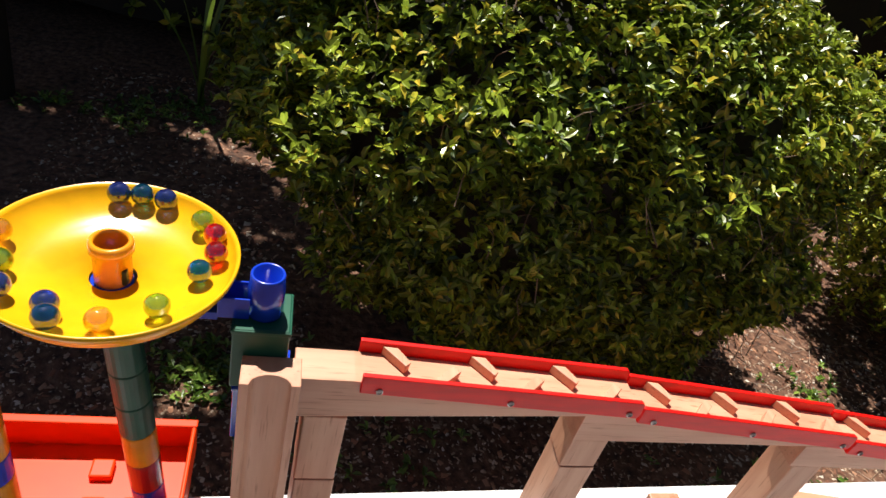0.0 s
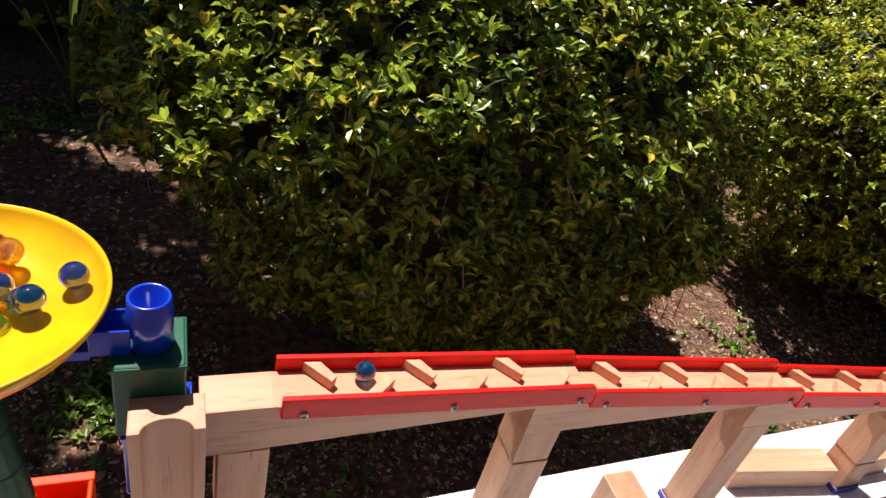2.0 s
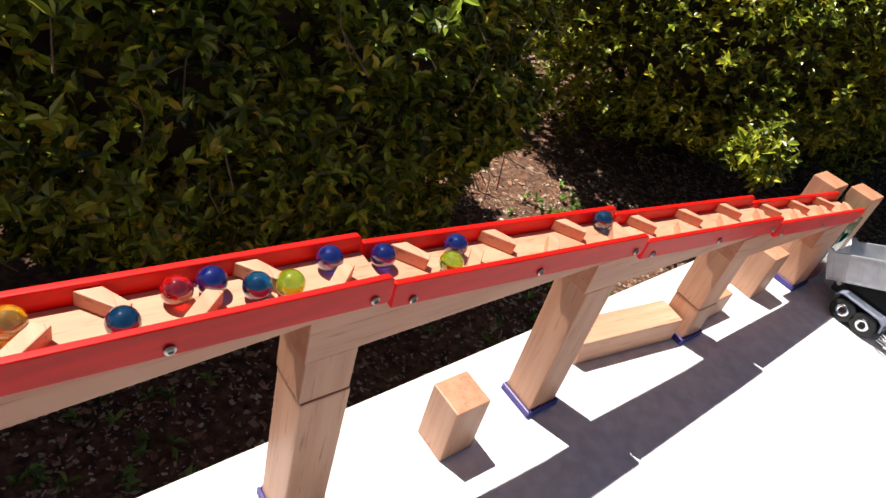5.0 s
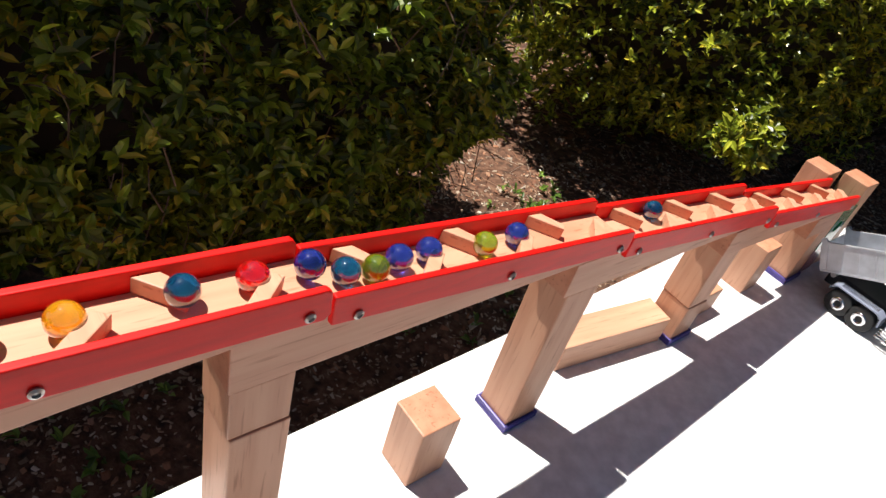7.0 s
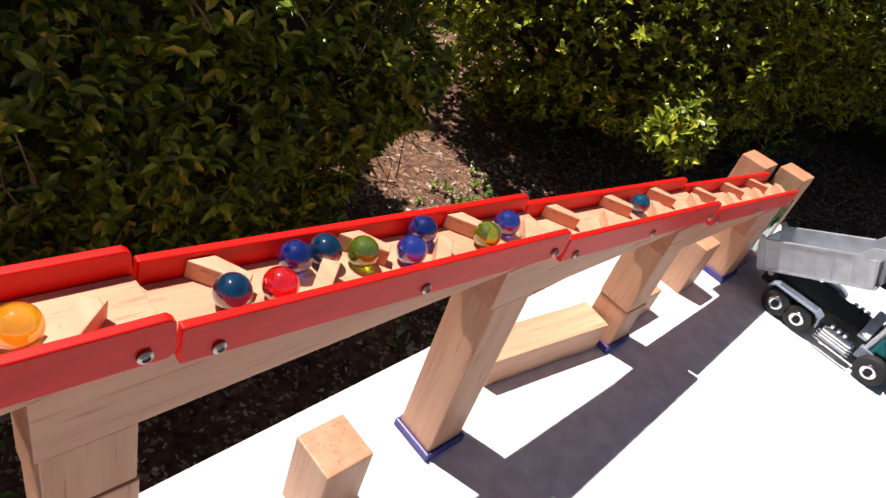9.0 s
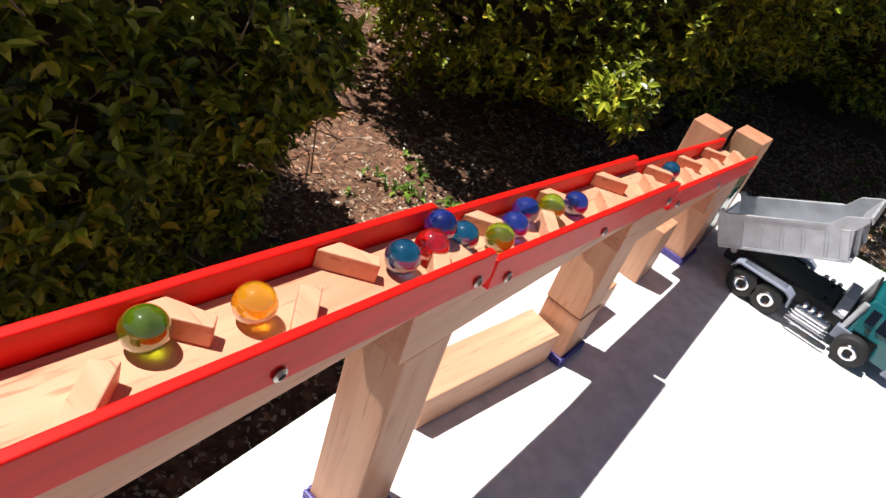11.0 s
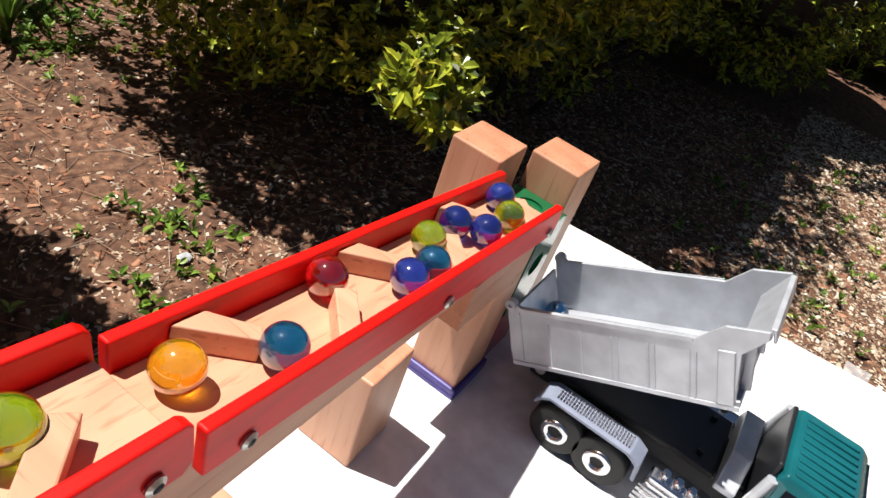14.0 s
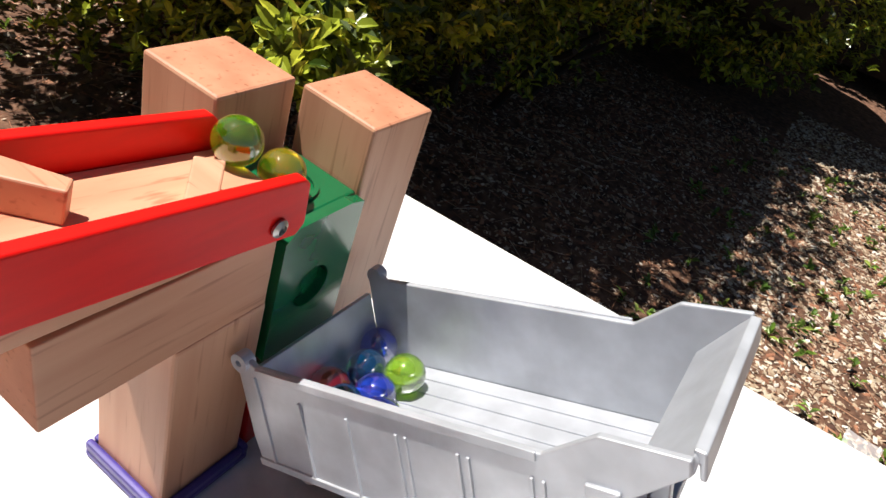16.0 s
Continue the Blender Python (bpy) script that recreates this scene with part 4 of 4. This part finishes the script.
def swirl(samples):
    """Circling in the dish: (seconds, angle, radius) every half second, filled in at tenths."""
    rows = []
    for (t0, a0, r0), (t1, a1, r1) in zip(samples, samples[1:]):
        n = max(1, round((t1 - t0) * 10))
        rows += [(t0 + (t1 - t0) * i / n, a0 + (a1 - a0) * i / n, r0 + (r1 - r0) * i / n) for i in range(n)]
    rows.append(samples[-1])
    out = []
    for t, a, r in rows:
        z = FZ - 0.0225 + 0.011 * (r - 0.0145) / 0.056 + 0.0093
        out.append((t, FX + r * math.cos(radians(a)), FY + r * math.sin(radians(a)), z))
    return out


def roll(ball, circling, course):
    rows = [r for r in circling if not course or r[0] < course[0][0] - 0.03] + course
    filled = []
    for p, q in zip(rows, rows[1:]):
        filled.append(p)
        n = math.ceil((q[0] - p[0]) / 0.26)
        if n > 2 and -0.06 < p[1] < q[1] < 1.0 and p[3] > 0.11:
            # rolling on down the floor, weaving between the baffles
            for i in range(1, n):
                u = i / n
                x = p[1] + (q[1] - p[1]) * u
                y = p[2] + (q[2] - p[2]) * u
                y = min(0.0292, max(0.0128, y + 0.0085 * math.sin(x * 2 * math.pi / 0.0795) * min(1, 4 * u, 4 - 4 * u)))
                k = max([0] + [j for j in range(4) if x >= SEGMENTS[j][1]])
                filled.append((p[0] + (q[0] - p[0]) * u, x, y, floor_at(k, x) + 0.008))
    rows = filled + rows[-1:]
    if rows[-1][0] < 16:
        rows.append((16.0, *rows[-1][1:]))
    walk(ball, [(t, pose(x, y, z)) for t, x, y, z in rows])


def motions():
    roll(marble("teal"), swirl([(0, 352, 0.0546), (0.5, 491, 0.028)]), [(0.75, -0.18, 0.01, 0.352), (0.87, -0.178, 0.005, 0.345), (1.5, -0.114, -0.002, 0.343), (1.56, -0.0905, -0.002, 0.346), (1.6, -0.0905, 0.004, 0.3), (1.68, -0.08, 0.018, 0.272), (1.72, -0.06, 0.02, 0.2696), (2, 0.0470, 0.0270, 0.2652), (2.5, 0.0880, 0.0160, 0.2625), (3, 0.1620, 0.0200, 0.2577), (3.5, 0.2470, 0.0290, 0.2451), (4, 0.3320, 0.0280, 0.2358), (4.5, 0.4020, 0.0297, 0.2281), (5, 0.4600, 0.0297, 0.2218), (7.5, 0.5800, 0.0297, 0.1994), (8, 0.5940, 0.0150, 0.1976), (8.5, 0.6110, 0.0160, 0.1954), (9, 0.6220, 0.0230, 0.1940), (9.5, 0.6410, 0.0297, 0.1916), (12, 0.8920, 0.0260, 0.1483), (12.5, 0.9600, 0.0250, 0.1385), (12.72, 1.006, 0.022, 0.1215), (12.832, 1.0085, 0.0220, 0.0927), (12.93, 1.0085, 0.0020, 0.0672), (13, 1.0301, -0.0128, 0.0453), (13.5, 1.0256, -0.0181, 0.0481), (14, 1.0247, -0.0185, 0.0484), (16, 1.0247, -0.0203, 0.0493)])
    roll(marble("blue"), swirl([(0, 72, 0.0683), (0.5, 213, 0.066), (1, 399, 0.0512)]), [(1.4735, -0.18, 0.01, 0.352), (1.5935, -0.178, 0.005, 0.345), (1.9235, -0.0905, -0.002, 0.346), (2.1035, -0.0905, 0.004, 0.3), (2.1835, -0.08, 0.018, 0.272), (2.2235, -0.06, 0.02, 0.2696), (2.5, -0.0150, 0.0160, 0.2692), (3, 0.0310, 0.0123, 0.2662), (3.5, 0.1030, 0.0140, 0.2616), (4, 0.1670, 0.0150, 0.2574), (4.5, 0.2480, 0.0297, 0.2450), (5, 0.3030, 0.0280, 0.2390), (7.5, 0.4050, 0.0290, 0.2278), (8, 0.4210, 0.0140, 0.2260), (8.5, 0.4340, 0.0150, 0.2246), (9, 0.4470, 0.0220, 0.2232), (9.5, 0.4650, 0.0297, 0.2212), (12, 0.6940, 0.0190, 0.1847), (12.5, 0.7900, 0.0170, 0.1629), (13, 0.8460, 0.0123, 0.1549), (13.5, 0.9080, 0.0290, 0.1460), (14, 0.9650, 0.0280, 0.1378), (14.3, 1.006, 0.022, 0.1215), (14.46, 1.0085, 0.0220, 0.0927), (14.6, 1.0085, 0.0020, 0.0672), (14.7, 1.0085, -0.0146, 0.0462), (15, 1.0094, -0.0159, 0.0469), (15.5, 1.0108, -0.0265, 0.0527), (16, 1.0121, -0.0326, 0.0560)])
    roll(marble("green"), swirl([(0, 42, 0.0659), (0.5, 177, 0.0561), (1, 327, 0.0549), (1.5, 431, 0.0645)]), [(1.8206, -0.18, 0.01, 0.352), (1.9406, -0.178, 0.005, 0.345), (2.2706, -0.0905, -0.002, 0.346), (2.4506, -0.0905, 0.004, 0.3), (2.5306, -0.08, 0.018, 0.272), (2.5706, -0.06, 0.02, 0.2696), (3, 0.0100, 0.0130, 0.2676), (3.5, 0.0740, 0.0280, 0.2634), (4, 0.1270, 0.0270, 0.2600), (4.5, 0.2010, 0.0280, 0.2552), (5, 0.2880, 0.0130, 0.2406), (7.5, 0.3700, 0.0190, 0.2316), (8, 0.3850, 0.0297, 0.2300), (8.5, 0.4070, 0.0280, 0.2276), (9, 0.4220, 0.0160, 0.2259), (9.5, 0.4390, 0.0140, 0.2241), (12, 0.6730, 0.0160, 0.1874), (12.5, 0.7670, 0.0297, 0.1662), (13, 0.8260, 0.0290, 0.1577), (13.5, 0.8730, 0.0140, 0.1510), (14, 0.9510, 0.0150, 0.1398), (14.42, 1.006, 0.022, 0.1215), (14.572, 1.0085, 0.0220, 0.0927), (14.705, 1.0085, 0.0020, 0.0672), (14.8, 0.9968, -0.0164, 0.0472), (15, 0.9977, -0.0234, 0.0510), (15.5, 1.0301, -0.0330, 0.0563), (16, 1.0274, -0.0348, 0.0572)])
    roll(marble("blue"), swirl([(0, 215, 0.0646), (0.5, 353, 0.0604), (1, 472, 0.0355), (1.5, 710, 0.0112)]), [(2.2812, -0.18, 0.01, 0.352), (2.4012, -0.178, 0.005, 0.345), (2.7312, -0.0905, -0.002, 0.346), (2.9112, -0.0905, 0.004, 0.3), (2.9912, -0.08, 0.018, 0.272), (3.0312, -0.06, 0.02, 0.2696), (3.5, 0.0500, 0.0260, 0.2650), (4, 0.1010, 0.0123, 0.2617), (4.5, 0.1640, 0.0150, 0.2576), (5, 0.2460, 0.0290, 0.2452), (7.5, 0.3290, 0.0260, 0.2361), (8, 0.3480, 0.0140, 0.2340), (8.5, 0.3660, 0.0140, 0.2321), (9, 0.3830, 0.0297, 0.2302), (9.5, 0.4010, 0.0290, 0.2282), (12, 0.6590, 0.0270, 0.1892), (12.5, 0.7200, 0.0297, 0.1814), (13, 0.7920, 0.0130, 0.1626), (13.5, 0.8540, 0.0123, 0.1537), (14, 0.9230, 0.0140, 0.1438), (14.5, 1.006, 0.022, 0.1215), (14.66, 1.0085, 0.0220, 0.0927), (14.8, 1.0085, 0.0020, 0.0672), (14.9, 0.9887, -0.0146, 0.0462), (15.5, 0.9959, -0.0199, 0.0491), (16, 0.9964, -0.0286, 0.0539)])
    roll(marble("blue"), swirl([(0, 242, 0.0532), (0.5, 372, 0.0643), (1, 543, 0.0391), (1.5, 738, 0.0443)]), [(2.3894, -0.18, 0.01, 0.352), (2.5094, -0.178, 0.005, 0.345), (2.8394, -0.0905, -0.002, 0.346), (3.0194, -0.0905, 0.004, 0.3), (3.0994, -0.08, 0.018, 0.272), (3.1394, -0.06, 0.02, 0.2696), (3.5, 0.0180, 0.0123, 0.2671), (4, 0.0730, 0.0280, 0.2635), (4.5, 0.1470, 0.0290, 0.2587), (5, 0.2080, 0.0280, 0.2547), (7.5, 0.3110, 0.0280, 0.2381), (8, 0.3310, 0.0297, 0.2359), (8.5, 0.3510, 0.0150, 0.2337), (9, 0.3640, 0.0170, 0.2323), (9.5, 0.3770, 0.0260, 0.2309), (12, 0.6380, 0.0297, 0.1919), (12.5, 0.6960, 0.0210, 0.1845), (13, 0.7680, 0.0200, 0.1661), (13.5, 0.8400, 0.0220, 0.1557), (14, 0.9130, 0.0260, 0.1453), (14.5, 0.9730, 0.0270, 0.1367), (14.95, 1.006, 0.022, 0.1215), (15.09, 1.0085, 0.0220, 0.0927), (15.2125, 1.0085, 0.0020, 0.0672), (15.3, 1.0373, -0.0146, 0.0462), (16, 1.0400, -0.0150, 0.0465)])
    roll(marble("green"), swirl([(0, 309, 0.0554), (0.5, 386, 0.0644), (1, 507, 0.0297), (1.5, 699, 0.0256)]), [(2.65, -0.18, 0.01, 0.352), (2.77, -0.178, 0.005, 0.345), (3.1, -0.0905, -0.002, 0.346), (3.28, -0.0905, 0.004, 0.3), (3.36, -0.08, 0.018, 0.272), (3.4, -0.06, 0.02, 0.2696), (3.5, -0.0470, 0.0170, 0.2693), (4, 0.0520, 0.0250, 0.2649), (4.5, 0.1180, 0.0150, 0.2606), (5, 0.1780, 0.0150, 0.2567), (7.5, 0.2950, 0.0140, 0.2398), (8, 0.3120, 0.0290, 0.2380), (8.5, 0.3220, 0.0290, 0.2369), (9, 0.3370, 0.0230, 0.2352), (9.5, 0.3580, 0.0140, 0.2329), (12, 0.6170, 0.0130, 0.1946), (12.5, 0.6790, 0.0150, 0.1867), (13, 0.7380, 0.0200, 0.1791), (13.5, 0.8270, 0.0297, 0.1576), (14, 0.8870, 0.0250, 0.1490), (14.5, 0.9540, 0.0230, 0.1394), (14.8, 1.006, 0.022, 0.1215), (14.96, 1.0085, 0.0220, 0.0927), (15.1, 1.0085, 0.0020, 0.0672), (15.2, 0.9878, -0.0155, 0.0467), (16, 0.9869, -0.0155, 0.0467)])
    roll(marble("teal"), swirl([(0, 251, 0.0636), (0.5, 397, 0.0692), (1, 569, 0.0412), (1.5, 714, 0.0573)]), [(2.7441, -0.18, 0.01, 0.352), (2.8641, -0.178, 0.005, 0.345), (3.1941, -0.0905, -0.002, 0.346), (3.3741, -0.0905, 0.004, 0.3), (3.4541, -0.08, 0.018, 0.272), (3.4941, -0.06, 0.02, 0.2696), (4, 0.0240, 0.0123, 0.2667), (4.5, 0.0940, 0.0130, 0.2621), (5, 0.1610, 0.0180, 0.2578), (7.5, 0.2780, 0.0123, 0.2417), (8, 0.2920, 0.0130, 0.2402), (8.5, 0.3020, 0.0270, 0.2391), (9, 0.3190, 0.0290, 0.2372), (9.5, 0.3350, 0.0200, 0.2355), (12, 0.5990, 0.0140, 0.1970), (12.5, 0.6620, 0.0260, 0.1888), (13, 0.7170, 0.0297, 0.1818), (13.5, 0.8080, 0.0260, 0.1603), (14, 0.8710, 0.0123, 0.1513), (14.5, 0.9340, 0.0123, 0.1423), (15, 1.006, 0.022, 0.1215), (15.16, 1.0085, 0.0220, 0.0927), (15.3, 1.0085, 0.0020, 0.0672), (15.4, 0.9887, -0.0286, 0.0539), (16, 0.9860, -0.0423, 0.0613)])
    roll(marble("blue"), swirl([(0, 99, 0.0679), (0.5, 240, 0.0484), (1, 429, 0.0696), (1.5, 600, 0.066), (2, 733, 0.0606)]), [(2.8206, -0.18, 0.01, 0.352), (2.9406, -0.178, 0.005, 0.345), (3.2706, -0.0905, -0.002, 0.346), (3.4506, -0.0905, 0.004, 0.3), (3.5306, -0.08, 0.018, 0.272), (3.5706, -0.06, 0.02, 0.2696), (4, 0.0110, 0.0200, 0.2675), (4.5, 0.0810, 0.0290, 0.2630), (5, 0.1410, 0.0280, 0.2591), (7.5, 0.2580, 0.0240, 0.2439), (8, 0.2690, 0.0123, 0.2427), (8.5, 0.2870, 0.0130, 0.2407), (9, 0.3020, 0.0280, 0.2391), (9.5, 0.3220, 0.0290, 0.2369), (12, 0.5820, 0.0280, 0.1992), (12.5, 0.6400, 0.0297, 0.1917), (13, 0.7020, 0.0270, 0.1837), (13.5, 0.7880, 0.0130, 0.1632), (14, 0.8540, 0.0123, 0.1537), (14.5, 0.9130, 0.0250, 0.1453), (15, 0.9880, 0.0260, 0.1345), (15.2, 1.006, 0.022, 0.1215), (15.3, 1.0085, 0.0220, 0.0927), (15.3875, 1.0085, 0.0020, 0.0672), (15.45, 1.0013, -0.0146, 0.0462), (16, 1.0004, -0.0423, 0.0613)])
    roll(marble("red"), swirl([(0, 27, 0.0662), (0.5, 165, 0.0456), (1, 279, 0.0487), (1.5, 414, 0.0602)]), [(3.0147, -0.18, 0.01, 0.352), (3.1347, -0.178, 0.005, 0.345), (3.4647, -0.0905, -0.002, 0.346), (3.6447, -0.0905, 0.004, 0.3), (3.7247, -0.08, 0.018, 0.272), (3.7647, -0.06, 0.02, 0.2696), (4, -0.0230, 0.0180, 0.2693), (4.5, 0.0640, 0.0290, 0.2641), (5, 0.1230, 0.0260, 0.2603), (7.5, 0.2260, 0.0270, 0.2536), (8, 0.2610, 0.0290, 0.2436), (8.5, 0.2690, 0.0160, 0.2427), (9, 0.2860, 0.0140, 0.2408), (9.5, 0.3000, 0.0250, 0.2393), (12, 0.5680, 0.0297, 0.2010), (12.5, 0.6200, 0.0210, 0.1943), (13, 0.6800, 0.0160, 0.1865), (13.5, 0.7710, 0.0160, 0.1656), (14, 0.8240, 0.0297, 0.1580), (14.5, 0.8750, 0.0123, 0.1507), (15, 0.9340, 0.0123, 0.1423), (15.5, 1.006, 0.022, 0.1215), (15.64, 1.0085, 0.0220, 0.0927), (15.7625, 1.0085, 0.0020, 0.0672), (15.85, 1.0094, -0.0146, 0.0462), (16, 1.0090, -0.0157, 0.0468)])
    roll(marble("teal"), swirl([(0, 86, 0.0682), (0.5, 225, 0.0481), (1, 442, 0.0303), (1.5, 600, 0.045), (2, 718, 0.037)]), [(3.1735, -0.18, 0.01, 0.352), (3.2935, -0.178, 0.005, 0.345), (3.6235, -0.0905, -0.002, 0.346), (3.8035, -0.0905, 0.004, 0.3), (3.8835, -0.08, 0.018, 0.272), (3.9235, -0.06, 0.02, 0.2696), (4.5, 0.0380, 0.0130, 0.2658), (5, 0.0950, 0.0123, 0.2621), (7.5, 0.1930, 0.0190, 0.2557), (8, 0.2080, 0.0280, 0.2547), (8.5, 0.2380, 0.0280, 0.2461), (9, 0.2650, 0.0160, 0.2431), (9.5, 0.2780, 0.0130, 0.2417), (12, 0.5500, 0.0280, 0.2033), (12.5, 0.5940, 0.0160, 0.1976), (13, 0.6590, 0.0240, 0.1892), (13.5, 0.7210, 0.0297, 0.1812), (14, 0.7850, 0.0130, 0.1636), (14.5, 0.8470, 0.0130, 0.1547), (15, 0.9080, 0.0230, 0.1460), (15.5, 0.9810, 0.0280, 0.1355), (15.72, 1.006, 0.022, 0.1215), (15.812, 1.0085, 0.0220, 0.0927), (15.8925, 1.0085, 0.0020, 0.0672), (15.95, 1.0013, -0.0269, 0.0529), (16, 1.0017, -0.0273, 0.0532)])
    roll(marble("amber"), swirl([(0, 276, 0.0593), (0.5, 446, 0.0692), (1, 607, 0.0435), (1.5, 758, 0.0634)]), [(3.3029, -0.18, 0.01, 0.352), (3.4229, -0.178, 0.005, 0.345), (3.7529, -0.0905, -0.002, 0.346), (3.9329, -0.0905, 0.004, 0.3), (4.0129, -0.08, 0.018, 0.272), (4.0529, -0.06, 0.02, 0.2696), (4.5, 0.0160, 0.0180, 0.2672), (5, 0.0530, 0.0260, 0.2648), (7.5, 0.1460, 0.0260, 0.2588), (8, 0.1590, 0.0180, 0.2579), (8.5, 0.1750, 0.0123, 0.2569), (9, 0.1910, 0.0170, 0.2559), (9.5, 0.2080, 0.0280, 0.2547), (12, 0.4760, 0.0297, 0.2200), (12.5, 0.5510, 0.0250, 0.2031), (13, 0.6130, 0.0160, 0.1952), (13.5, 0.6680, 0.0150, 0.1881), (14, 0.7550, 0.0240, 0.1679), (14.5, 0.8140, 0.0250, 0.1595), (15, 0.8840, 0.0200, 0.1494), (15.5, 0.9500, 0.0140, 0.1400), (16, 1.006, 0.022, 0.1215)])
    roll(marble("green"), swirl([(0, 194, 0.0609), (0.5, 308, 0.06), (1, 400, 0.0675), (1.5, 447, 0.0641)]), [(3.8, -0.18, 0.01, 0.352), (3.92, -0.178, 0.005, 0.345), (4.3, -0.0905, -0.002, 0.346), (4.48, -0.0905, 0.004, 0.3), (4.56, -0.08, 0.018, 0.272), (4.6, -0.06, 0.02, 0.2696), (5, -0.0070, 0.0170, 0.2687), (7.5, 0.1240, 0.0190, 0.2602), (9.5, 0.1590, 0.0140, 0.2579), (12, 0.4480, 0.0240, 0.2231), (12.5, 0.5270, 0.0150, 0.2062), (13, 0.5870, 0.0250, 0.1985), (13.5, 0.6480, 0.0290, 0.1906), (14, 0.7110, 0.0240, 0.1825), (14.5, 0.7960, 0.0123, 0.1620), (15, 0.8630, 0.0123, 0.1524), (15.5, 0.9250, 0.0140, 0.1435), (16, 0.992, 0.029, 0.1333)])
    roll(marble("emerald"), swirl([(0, 190, 0.069), (0.5, 423, 0.0698), (1, 560, 0.05), (1.5, 728, 0.0607), (2, 880, 0.05)]), [])
    roll(marble("green"), swirl([(0, 188, 0.069), (0.5, 249, 0.0585), (1, 308, 0.0506), (1.5, 383, 0.0618), (2, 500, 0.055)]), [])
    roll(marble("red"), swirl([(0, 10, 0.063), (0.5, 141, 0.0412), (1, 355, 0.0602), (1.5, 480, 0.0278), (2, 640, 0.025)]), [])
    roll(marble("amber"), swirl([(0, 170, 0.069), (0.5, 190, 0.069), (1, 386, 0.0644), (1.5, 560, 0.06), (2, 732, 0.0245)]), [])


motions()
